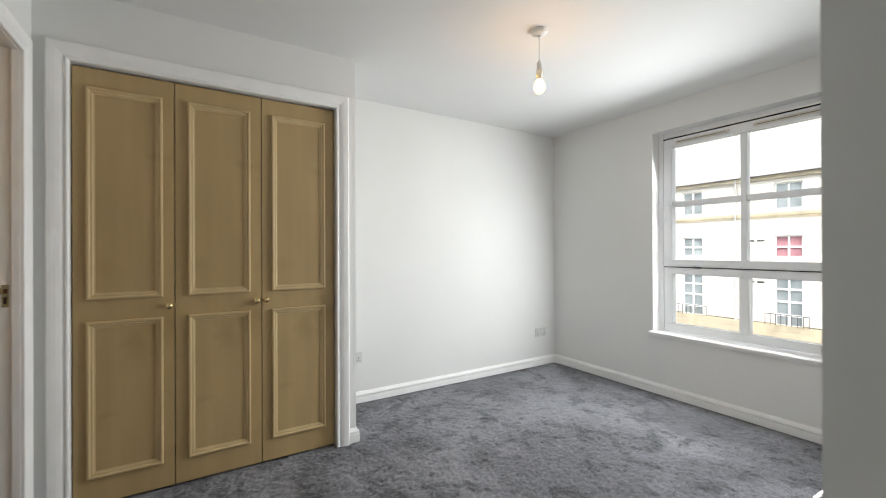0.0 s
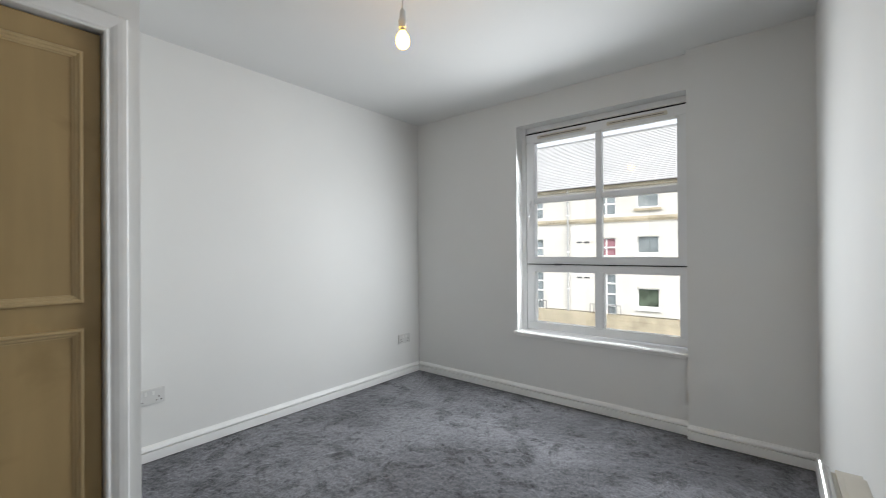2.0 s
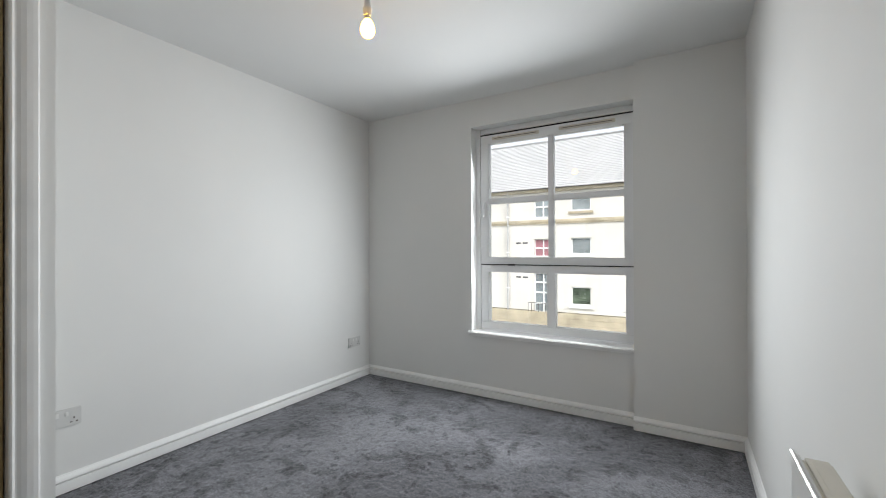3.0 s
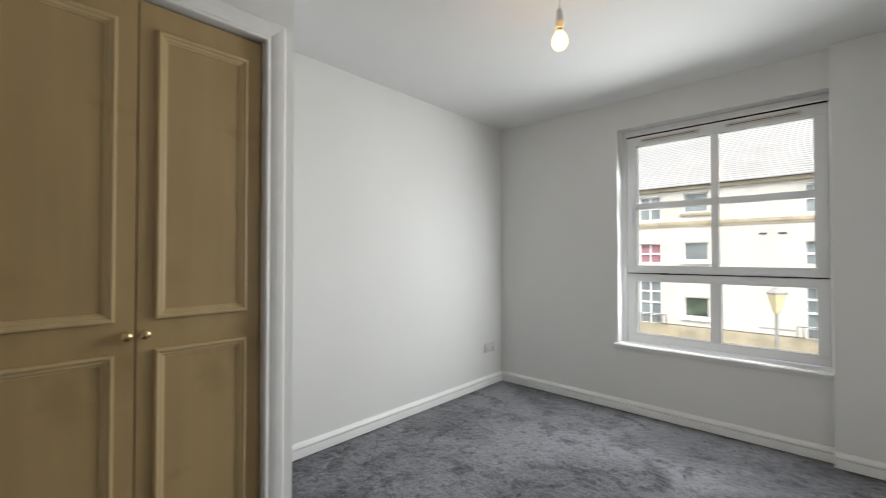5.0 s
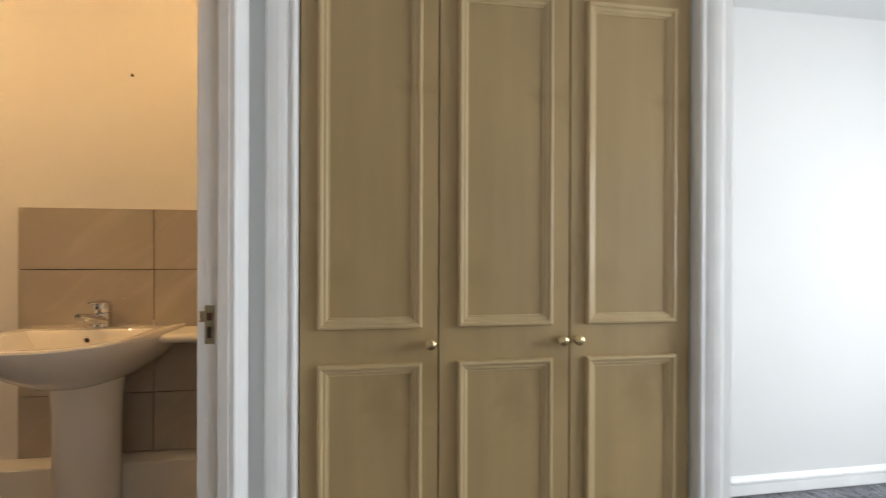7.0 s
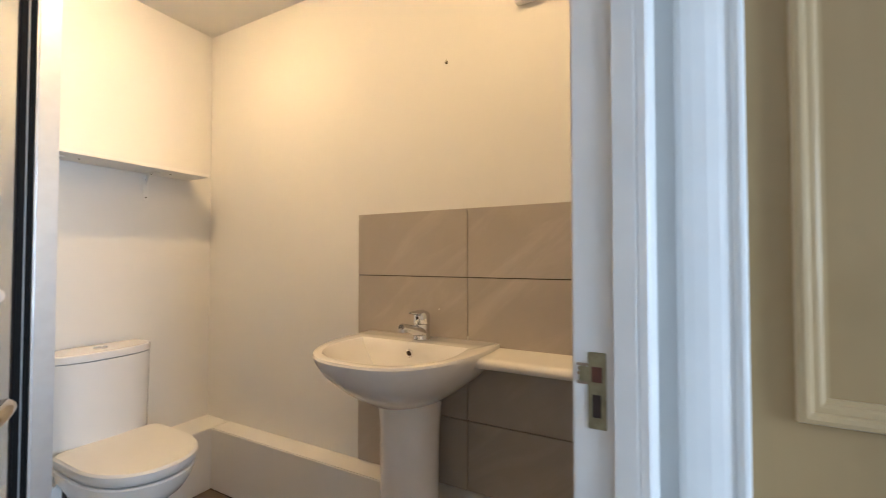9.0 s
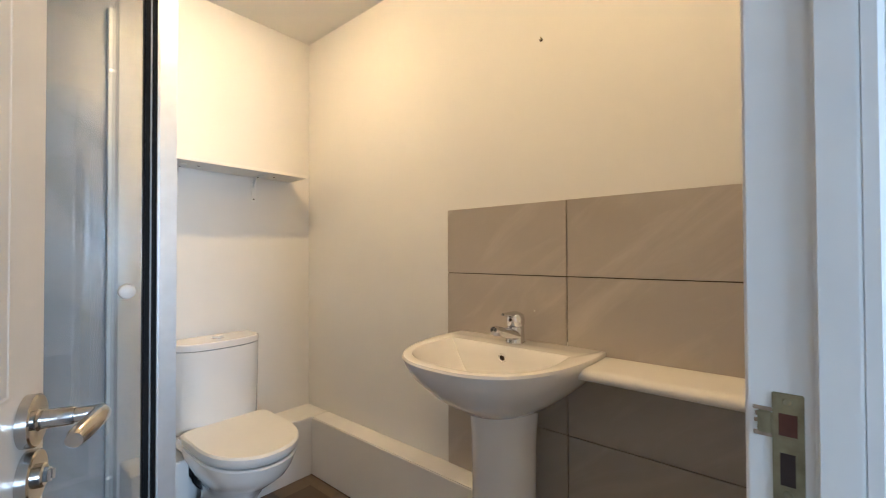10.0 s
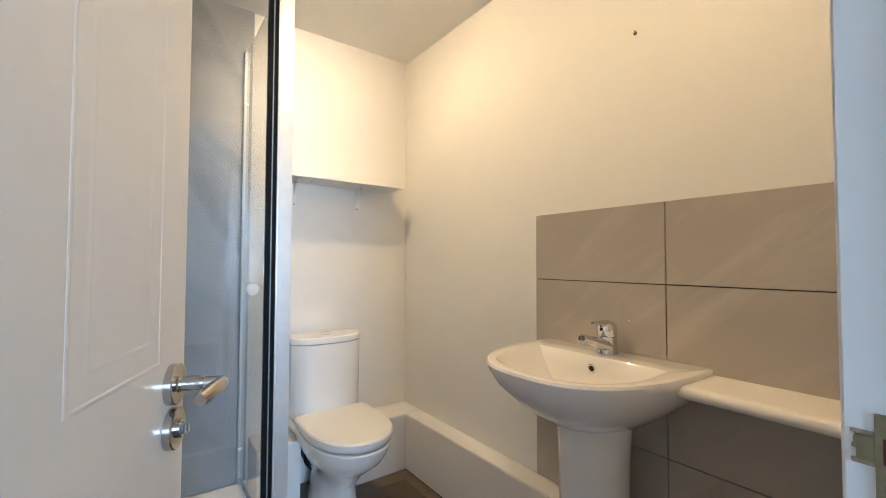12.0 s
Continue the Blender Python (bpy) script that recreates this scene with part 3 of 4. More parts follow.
part("bulb_cap", lathe(bmesh.new(), [(0.012, -0.245), (0.013, -0.25), (0.013, -0.262), (0.012, -0.264)], None, 16), SATIN, pend, "", True)
part("bulb", lathe(bmesh.new(), [(0.012, -0.262), (0.016, -0.268), (0.024, -0.282), (0.029, -0.297), (0.030, -0.308), (0.027, -0.322), (0.019, -0.333), (0.009, -0.338), (0.001, -0.339)], None, 24), BULB, pend, "glowing warm frosted bulb", True)

# ---- panel heater ----
ht = thing("panel_heater", "white slimline electric panel heater on the wall", "heater", (0.60, YH, 0.27))
part("body", boxed(0, 0.69, 0.035, 0.085, 0, 0.455, bevel=0.006), BEIGE, ht)
part("front_panel", boxed(-0.003, 0.693, 0.087, 0.1, -0.004, 0.463, bevel=0.006, segments=3), PLASTIC, ht, "white curved front panel")
part("edge_trim", tube(bmesh.new(), [(-0.002, 0.099, 0.461), (0.692, 0.099, 0.461)], 0.0045, 10), SATIN, ht)
part("top_grille", boxed(0.02, 0.67, 0.05, 0.07, 0.4545, 0.4565, bevel=0.0008), BEIGE, ht)
for x in (0.12, 0.55):
    part("bracket", boxed(x, x + 0.03, 0, 0.036, 0.1, 0.4), BEIGE, ht)

# ---- bathroom door ----
HX, HY = XD0 - 0.002, YJ0 + 0.006
OPEN = 67.5
bdoor = thing("bathroom_door", "open white moulded panel door with steel lever handle", "door", (HX, HY, FB + 0.006), rz=90 + OPEN)
# local x runs from the hinge to the latch edge, local -y faces the bedroom
LW, LH = 0.638, 1.945
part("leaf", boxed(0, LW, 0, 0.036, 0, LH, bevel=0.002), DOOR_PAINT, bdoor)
RAISE = [(0, 0), (0.002, 0.0014), (0.005, 0.0017), (0.0085, 0.0005), (0.013, 0.0003), (0.024, 0.0003), (0.028, 0.0011), (0.033, 0.0013), (0.046, 0.0)]
for x0, x1 in ((0.077, 0.255), (0.383, 0.561)):
    for z0_, z1_ in ((0.18, 0.70), (0.981, 1.80)):
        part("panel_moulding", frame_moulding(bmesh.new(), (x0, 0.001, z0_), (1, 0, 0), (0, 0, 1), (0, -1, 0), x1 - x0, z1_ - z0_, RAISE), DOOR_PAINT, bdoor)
lever = part("lever_handle", lathe(bmesh.new(), [(0.0258, 0.0), (0.0258, 0.0085), (0.0245, 0.010), (0.011, 0.0102), (0.0095, 0.012), (0.0092, 0.036), (0.0085, 0.038)], pose(0.592, -0.0005, 0.952, 90), 32), NICKEL, bdoor, "satin steel lever on a round rose", True)
part("lever", tube(bmesh.new(), [(0.592, -0.035, 0.952), (0.592, -0.052, 0.952), (0.589, -0.060, 0.953), (0.574, -0.063, 0.955), (0.548, -0.062, 0.955), (0.524, -0.058, 0.953), (0.516, -0.057, 0.952)], [0.0075, 0.0075, 0.0078, 0.0085, 0.009, 0.0088, 0.007], 14), NICKEL, lever, "", True)
turn = part("thumb_turn", lathe(bmesh.new(), [(0.0258, 0.0), (0.0258, 0.0085), (0.0245, 0.010), (0.0115, 0.0102), (0.0115, 0.014), (0.010, 0.0155)], pose(0.592, -0.0005, 0.8965, 90), 32), NICKEL, bdoor, "steel bathroom thumb turn", True)
part("snib", boxed(0.589, 0.595, -0.023, -0.013, 0.889, 0.904, bevel=0.0025), NICKEL, turn)
for z in (0.2, 1.0, 1.75):
    part("hinge", tube(bmesh.new(), [(-0.004, -0.004, z), (-0.004, -0.004, z + 0.075)], 0.006, 10), SATIN, bdoor, "", True)

# ---- wall tiles behind the basin ----
TX, TZ = (-1.845, -1.348, -0.836), (0.355, 0.601, 0.855, 1.109, 1.359)
panel = setting("tile_splashback", boxed(TX[0] + 0.001, TX[2], YB - 0.004, YB + 0.001, TZ[0], TZ[-1] - 0.001), GROUT, "greige stone effect wall tiles with dark grout behind the basin", "wall tiles")
GAP = 0.0016
for i in range(2):
    for j in range(4):
        w, h = TX[i + 1] - TX[i] - 2 * GAP, TZ[j + 1] - TZ[j] - 2 * GAP
        tb = boxed(-w / 2, w / 2, 0, 0.009, -h / 2, h / 2, bevel=0.001, segments=1)
        o = part("tile", tb, TILE, panel)
        o.location = ((TX[i] + TX[i + 1]) / 2, YB - 0.0125, (TZ[j] + TZ[j + 1]) / 2)

part("paint_spot", lathe(bmesh.new(), [(0.0026, 0), (0.002, 0.0008), (0.0005, 0.001)], pose(-1.463, YB - 0.0125, 0.990, 90), 10), PLASTIC, panel, "white paint spot")
part("filler", boxed(TX[1] - 0.0016, TX[1] + 0.0016, YB - 0.0126, YB - 0.004, 0.885, 0.899, bevel=0.0008), PLASTIC, panel, "white filler in the joint")

# ---- boxing ledge round the wall foot ----
bm = bmesh.new()
box(bm, XT + 0.186, XD0, YB - 0.1, YB, FB, 0.353, bevel=0.004)
setting("ledge", bm, WALL, "white painted pipe boxing below the tiles", "boxing")
setting("ledge_toilet", boxed(XT, XT + 0.186, 3.555, YB, FB, 0.353, bevel=0.004), WALL, "white painted pipe boxing beside the toilet", "boxing")
setting("ledge_shower", boxed(XT, XT + 0.186, 3.16, 3.345, FB, 0.353, bevel=0.004), WALL, "white painted pipe boxing beside the shower", "boxing")
pipe = thing("soil_pipe", "dark waste pipe behind the toilet pan", "pipe", (XT, 3.44, FB))
part("pipe", tube(bmesh.new(), [(0.0, 0, 0.17), (0.1, 0, 0.17), (0.17, 0, 0.165)], 0.05, 16), IRON, pipe, "", True)
part("collar", lathe(bmesh.new(), [(0.05, 0), (0.058, 0.004), (0.058, 0.03), (0.05, 0.034)], pose(0.10, 0, 0.17, 0, 90, 0), 20), RUBBER, pipe, "", True)

# ---- basin ----
def dee(cx, yb, w, d, z, n=40, p=2.4, back=0.985):
    """A D outline: flat back at yb, bowed front d towards -y."""
    pts = []
    for i in range(n + 1):
        a = math.pi * i / n
        c, s = math.cos(a), math.sin(a)
        x = abs(c) ** (2 / p) * (1 if c >= 0 else -1)
        y = abs(s) ** (2 / p)
        k = back + (1 - back) * min(1.0, y * 2.2)
        pts.append((cx + x * w / 2 * k, yb - y * d, z))
    for i in range(1, 8):
        f = i / 8
        pts.append((cx + (-1 + 2 * f) * w / 2 * back, yb, z))
    return pts


BCX = -1.506
sink = thing("pedestal_basin", "white ceramic pedestal basin against the tiled wall", "basin", (BCX, YB - 0.014, FB))
zb = 0.887 - FB
loops = [dee(0, -0.03, 0.19, 0.19, zb - 0.195), dee(0, -0.02, 0.30, 0.285, zb - 0.17, p=2.3), dee(0, -0.010, 0.42, 0.37, zb - 0.12, p=2.4),
         dee(0, -0.003, 0.530, 0.437, zb - 0.062, p=2.5), dee(0, 0, 0.563, 0.460, zb - 0.024, p=2.6), dee(0, 0, 0.570, 0.466, zb - 0.008, p=2.6), dee(0, 0, 0.564, 0.463, zb - 0.001, p=2.6),
         dee(0, -0.004, 0.545, 0.450, zb + 0.001, p=2.6),
         dee(0, -0.118, 0.465, 0.315, zb - 0.001, p=2.7, back=0.93), dee(0, -0.124, 0.452, 0.305, zb - 0.007, p=2.7, back=0.93), dee(0, -0.134, 0.405, 0.265, zb - 0.04, p=2.6, back=0.92),
         dee(0, -0.142, 0.33, 0.215, zb - 0.085, p=2.5, back=0.92), dee(0, -0.155, 0.23, 0.155, zb - 0.118, p=2.3), dee(0, -0.185, 0.10, 0.08, zb - 0.13, p=2.0)]
part("bowl", loft(bmesh.new(), loops), CERAMIC, sink, "glazed bowl with flat tap deck", True)


def oval(cx, cy, w, d, z, n=40):
    return [(cx + w / 2 * math.cos(2 * math.pi * i / n), cy + d / 2 * math.sin(2 * math.pi * i / n), z) for i in range(n)]


part("pedestal", loft(bmesh.new(), [oval(0, -0.13, 0.225, 0.22, 0), oval(0, -0.13, 0.218, 0.21, 0.02), oval(0, -0.13, 0.205, 0.20, 0.08), oval(0, -0.13, 0.203, 0.20, 0.40), oval(0, -0.13, 0.208, 0.205, 0.55), oval(0, -0.13, 0.22, 0.215, 0.62), oval(0, -0.13, 0.23, 0.22, 0.66)]), CERAMIC, sink, "", True)
part("overflow_ring", lathe(bmesh.new(), [(0.0085, -0.001), (0.0135, 0.0), (0.0145, 0.002), (0.0125, 0.0035), (0.009, 0.0025), (0.0085, -0.001)], pose(0, -0.1355, zb - 0.036, 100), 20, cap=False), CHROME, sink, "chrome overflow ring", True)
part("overflow_hole", lathe(bmesh.new(), [(0.001, 0.001), (0.0095, 0.001), (0.0095, 0.0)], pose(0, -0.1365, zb - 0.036, 100), 16), DARK, sink)
part("waste", lathe(bmesh.new(), [(0.026, -0.127), (0.03, -0.126), (0.022, -0.124), (0.001, -0.1235)], Matrix.Translation((0, -0.225, zb - 0.002)), 20), CHROME, sink, "", True)
tap = thing("basin_mixer_tap", "chrome single lever mixer tap on the basin", "tap", (BCX, YB - 0.014 - 0.052, 0.888))
part("body", lathe(bmesh.new(), [(0.027, 0), (0.027, 0.003), (0.0255, 0.006), (0.0245, 0.03), (0.0245, 0.058), (0.023, 0.062)], None, 28), CHROME, tap, "", True)
sp = part("spout", tube(bmesh.new(), [(0, -0.004, 0.026), (0, -0.03, 0.038), (0, -0.07, 0.055), (0, -0.104, 0.068), (0, -0.112, 0.069)], [0.0235, 0.020, 0.0155, 0.014, 0.010], 18), CHROME, tap, "", True)
part("aerator", lathe(bmesh.new(), [(0.001, -0.012), (0.0105, -0.012), (0.0115, -0.010), (0.0115, 0.004), (0.001, 0.005)], pose(0, -0.103, 0.058, -18, 0, 0), 18), SATIN, sp, "", True)
hl = part("lever", lathe(bmesh.new(), [(0.0235, 0.064), (0.0250, 0.070), (0.0255, 0.092), (0.0235, 0.106), (0.016, 0.114), (0.006, 0.1165), (0.001, 0.117)], None, 28), CHROME, tap, "", True)
part("grip", tube(bmesh.new(), [(0, 0.0, 0.106), (0, -0.03, 0.112), (0, -0.066, 0.117)], [0.015, 0.010, 0.0045], 12), CHROME, hl, "", True)
part("mark", lathe(bmesh.new(), [(0.0048, 0), (0.0048, 0.001), (0.001, 0.0012)], pose(0, -0.0252, 0.090, 90), 10), DARK, hl)

tap.scale = (1.2, 1.2, 0.86)

# shelf counter beside the basin
ct = thing("vanity_shelf", "cream laminate shelf with rounded front beside the basin", "shelf", (-1.262, YB - 0.013, 0.838))
part("board", boxed(0, 0.427, -0.150, 0, 0, 0.033), LAMINATE, ct)
nose = [(0.1505, 0), (0.163, 0), (0.173, 0.004), (0.178, 0.011), (0.179, 0.018), (0.176, 0.026), (0.169, 0.031), (0.160, 0.033), (0.1505, 0.033)]
part("rounded_edge", moulding(bmesh.new(), (0, 0, 0), (0.427, 0, 0), (0, -1, 0), (0, 0, 1), nose), LAMINATE, ct, "", True)

# ---- toilet ----
TY = 3.476
wc = thing("toilet", "white close coupled toilet with lid down", "toilet", (XT + 0.19, TY, FB))


def egg(x0, x1, w, z, n=44, back=0.97, p=14.0):
    """A seat outline from the back x0 to the front tip x1."""
    x1, w = x1 * 0.955, w * 0.93
    pts = []
    for i in range(n):
        a = 2 * math.pi * i / n
        c, s = math.cos(a), math.sin(a)
        xm = x0 + (x1 - x0) * 0.46
        if c >= 0:
            x = xm + (x1 - xm) * abs(c) ** (2 / 2.1)
            y = w / 2 * abs(s) ** (2 / 2.1)
        else:
            x = xm - (xm - x0) * abs(c) ** (2 / p)
            y = w / 2 * (abs(s) ** (2 / p)) * (1 - (1 - back) * abs(c) ** 2)
        pts.append((x, y * (1 if s >= 0 else -1), z))
    return pts


zs = 0.448 - FB
part("pan", loft(bmesh.new(), [egg(-0.10, 0.27, 0.20, 0, p=4.0, back=0.85), egg(-0.10, 0.27, 0.20, 0.02, p=4.0, back=0.85), egg(-0.10, 0.25, 0.17, 0.07, p=4.0, back=0.85), egg(-0.09, 0.25, 0.165, 0.14, p=4.0, back=0.85), egg(-0.06, 0.30, 0.22, 0.20, p=4.0, back=0.85), egg(-0.045, 0.36, 0.275, 0.24, p=4.0, back=0.85),
     egg(-0.03, 0.425, 0.33, 0.285, p=4.0, back=0.85), egg(-0.01, 0.452, 0.353, 0.32), egg(0, 0.468, 0.368, zs - 0.028), egg(0.004, 0.463, 0.36, zs - 0.022)]), CERAMIC, wc, "", True)
part("pan_shelf", boxed(-0.17, 0.06, -0.16, 0.16, zs - 0.07, zs + 0.0, bevel=0.015, segments=3), CERAMIC, wc, "", True)
part("seat", loft(bmesh.new(), [egg(0.04, 0.436, 0.320, zs - 0.023), egg(0.038, 0.440, 0.324, zs - 0.020), egg(0.038, 0.440, 0.324, zs - 0.016), egg(0.04, 0.437, 0.321, zs - 0.0145)]), PLASTIC, wc, "", True)
part("lid", loft(bmesh.new(), [egg(0.012, 0.464, 0.362, zs - 0.0145), egg(0.006, 0.471, 0.373, zs - 0.010), egg(0.006, 0.476, 0.379, zs + 0.004), egg(0.006, 0.476, 0.379, zs + 0.020), egg(0.014, 0.467, 0.366, zs + 0.0275), egg(0.05, 0.40, 0.30, zs + 0.0295)]), PLASTIC, wc, "closed white toilet lid", True)


def cistern_loop(w, d, z, bow=0.025, n=16):
    pts = [(-0.155, -w / 2, z)]
    for i in range(n + 1):
        f = -1 + 2 * i / n
        e = 1 - abs(f) ** 6 * 0.25
        pts.append((-0.155 + (d + bow * (1 - f * f)) * e, f * w / 2, z))
    pts.append((-0.155, w / 2, z))
    return pts


cz = 0.443 - FB
ci = part("cistern", loft(bmesh.new(), [cistern_loop(0.322, 0.14, cz), cistern_loop(0.334, 0.148, cz + 0.015), cistern_loop(0.342, 0.152, cz + 0.34), cistern_loop(0.332, 0.146, cz + 0.3405)]), CERAMIC, wc, "", True)
part("cistern_lid", loft(bmesh.new(), [cistern_loop(0.332, 0.146, cz + 0.342), cistern_loop(0.333, 0.147, cz + 0.3445), cistern_loop(0.345, 0.154, cz + 0.345), cistern_loop(0.345, 0.154, cz + 0.368), cistern_loop(0.338, 0.150, cz + 0.373)]), CERAMIC, ci, "", True)
part("flush_button", lathe(bmesh.new(), [(0.024, 0), (0.024, 0.004), (0.02, 0.006), (0.001, 0.0065)], pose(-0.06, 0, cz + 0.373), 20), CHROME, ci, "oval chrome flush button", True)

# ---- wall shelf over the toilet ----
sh = thing("wall_shelf", "white melamine shelf on small brackets above the toilet", "shelf", (XT, 3.25, 1.575))
part("board", boxed(0, 0.172, 0, 3.888 - 3.25, 0, 0.016, bevel=0.001), PLASTIC, sh)
for y in (0.098, 0.44):
    br = part("bracket", boxed(0, 0.006, y - 0.012, y + 0.012, -0.125, 0, bevel=0.002), PLASTIC, sh, "white plastic shelf bracket")
    part("arm", boxed(0.005, 0.105, y - 0.012, y + 0.012, -0.006, -0.0005, bevel=0.002), PLASTIC, br)
    part("web", loft(bmesh.new(), [[(0.004, y - 0.003, -0.005), (0.045, y - 0.003, -0.005), (0.004, y - 0.003, -0.06)], [(0.004, y + 0.003, -0.005), (0.045, y + 0.003, -0.005), (0.004, y + 0.003, -0.06)]]), PLASTIC, br)

for x, y in ((0.085, 0.16), (0.085, 0.505)):
    part("screw", lathe(bmesh.new(), [(0.001, -0.0022), (0.003, -0.002), (0.004, 0.0)], Matrix.Translation((x, y, -0.0002)), 10), DARK, sh, "dark screw head under the board")
for y in (0.098, 0.44):
    for x, z in ((0.0062, -0.030), (0.0062, -0.112)):
        part("screw", lathe(bmesh.new(), [(0.0038, 0.0), (0.003, 0.0014), (0.001, 0.0016)], pose(x, y, z, 0, 90, 0), 10), DARK, sh, "dark screw head in the bracket")
    part("screw", lathe(bmesh.new(), [(0.001, -0.0022), (0.003, -0.002), (0.0036, 0.0)], Matrix.Translation((0.05, y, -0.006)), 10), DARK, sh)

# ---- nail, fitting ----
nail = thing("wall_nail", "small brown wall plug and screw in the wall", "nail", (-1.438, YB, 1.912))
part("plug", lathe(bmesh.new(), [(0.006, 0), (0.006, 0.002), (0.003, 0.003), (0.001, 0.003)], pose(0, 0, 0, 90), 10), DARK, nail)
part("screw", tube(bmesh.new(), [(0, 0, 0), (0.004, -0.012, 0.004)], 0.0022, 8), BRASS, nail)
fit_box = thing("wall_fitting", "small white plastic electrical fitting high on the wall", "fitting", (-1.12, YB, 2.075))
part("casing", boxed(-0.045, 0.045, -0.035, 0, -0.032, 0.032, bevel=0.005), PLASTIC, fit_box)

# ---- ceiling lights in the bathroom ----
# First follows the shelf's shadow; the second is unseen fill for the basin side.
for lx, ly, size in ((-2.25, 3.36, 0.9), (-1.20, 3.40, 0.60)):
    bl = thing("ceiling_light", "small unseen lit lamp with domed face on the bathroom ceiling", "ceiling light", (lx, ly, C - 0.008), "bathroom ceiling lights")
    part("bezel", lathe(bmesh.new(), [(0.030, -0.0005), (0.030, -0.003), (0.036, -0.0055), (0.041, -0.004), (0.043, 0.0)], None, 32, cap=False), CHROME, bl, "chrome ring", True)
    part("diffuser", lathe(bmesh.new(), [(0.0285 * math.cos(a), -0.004 - 0.015 * math.sin(a)) for a in [math.pi * k / 16 for k in range(8)]] + [(0.001, -0.019)], None, 28), LIT, bl, "glowing domed face", True)
    bl.scale = (size, size, 1.0)

# ---- shower ----
SX, SY, SZ = -2.17, 3.12, 2.16
setting("shower_panel", boxed(XT, XT + 0.008, 2.208, SY + 0.03, 0.16, C - 0.01), MARBLE, "grey marbled shower wall panel", "wall panel")
setting("shower_panel_end", boxed(XT + 0.008, SX + 0.02, 2.2, 2.208, 0.16, C - 0.01), MARBLE, "grey marbled shower wall panel", "wall panel")
tray = thing("shower_tray", "low white shower tray on the bathroom floor", "shower tray", (XT + 0.009, 2.209, FB))
part("tray", boxed(0, SX - XT + 0.02, 0, SY - 2.19, 0, 0.1, bevel=0.012), CERAMIC, tray)
part("waste", lathe(bmesh.new(), [(0.045, 0.1), (0.045, 0.104), (0.001, 0.107)], Matrix.Translation((0.3, 0.45, 0)), 20), CHROME, tray, "", True)
en = thing("shower_enclosure", "chrome framed glass shower enclosure with round knob", "shower enclosure", (SX, SY, FB + 0.1))
h = SZ - FB - 0.1
part("corner_post", boxed(-0.022, 0.016, -0.029, 0.019, 0, h, bevel=0.004), ALU, en, "chrome corner post")
part("seal", boxed(-0.012, 0.014, -0.0415, -0.030, 0, h, bevel=0.003), RUBBER, en, "black magnetic seal")
part("seal_strip", boxed(-0.010, 0.010, -0.0455, -0.042, 0, h, bevel=0.001), CHANNEL, en, "grey strip between the seals")
part("seal", boxed(-0.012, 0.013, -0.061, -0.046, 0, h, bevel=0.003), RUBBER, en, "black magnetic seal")
part("wall_channel", boxed(XT - SX + 0.009, XT - SX + 0.034, -0.014, 0.014, 0, h, bevel=0.003), CHANNEL, en, "dull chrome wall channel")
part("side_rail", boxed(XT - SX + 0.034, -0.022, -0.01, 0.01, 0, 0.03, bevel=0.003), CHROME, en)
g = part("side_glass", boxed(XT - SX + 0.034, -0.022, -0.003, 0.003, 0.03, h), SHOWER_GLASS, en)
g.visible_shadow = False
part("top_rail", boxed(-0.012, 0.012, 2.24 - SY, -0.062, h - 0.03, h, bevel=0.003), CHROME, en)
part("bottom_rail", boxed(-0.012, 0.012, 2.24 - SY, -0.062, 0, 0.02, bevel=0.003), CHROME, en)
part("hinge_post", boxed(-0.016, 0.016, 2.21 - SY, 2.24 - SY, 0, h, bevel=0.003), CHROME, en)
dg = part("door_glass", boxed(-0.003, 0.003, 2.245 - SY, -0.062, 0.025, h - 0.035), SHOWER_GLASS, en, "clear glass shower door")
dg.visible_shadow = False
part("knob", lathe(bmesh.new(), [(0.006, 0.002), (0.007, 0.012), (0.016, 0.017), (0.020, 0.024), (0.018, 0.032), (0.010, 0.036), (0.001, 0.037)], pose(0, 3.02 - SY, 1.087 - FB - 0.1, 0, 90, 0), 24), PLASTIC, dg, "round white plastic knob", True)
for z in (0.16, 1.75):
    part("screw_cap", lathe(bmesh.new(), [(0.007, 0), (0.006, 0.003), (0.001, 0.004)], pose(XT - SX + 0.035, -0.006, z, 0, 90, 0), 12), PLASTIC, en, "", True)

# ---- street outside ----
GZ = -4.4
setting("ground", boxed(3.5, 400, -250, 260, GZ - 0.3, GZ), GRASS, "grey paved and grassed ground of the street", "ground")
FXX = 22.0
fac = thing("apartment_building", "cream rendered apartment building with slate roof and sandstone base", "building", (FXX, 0, GZ))
FY0, FY1 = -14.0, 34.0
EAVE = 4.30


def fpart(name, bm, mat, parent=None, label=""):
    bm.transform(Matrix.Translation((-FXX, 0, -GZ)))
    return part(name, bm, mat, parent or fac, label)


narrow = [-4.3, 1.75, 8.1, 12.1, 18.4, 24.6]
wide = [-6.3, -0.2, 6.1, 14.1, 16.4, 22.4]
rows = {"n": ((2.93, 4.10), (0.80, 1.76), (-2.22, -0.10)), "w": ((3.22, 4.13), (0.95, 1.80), (-1.72, -0.78))}
holes = [(y - 0.5, y + 0.5, a, b, "n", k) for y in narrow for k, (a, b) in enumerate(rows["n"])] + [(y - 0.5, y + 0.5, a, b, "w", k) for y in wide for k, (a, b) in enumerate(rows["w"])]
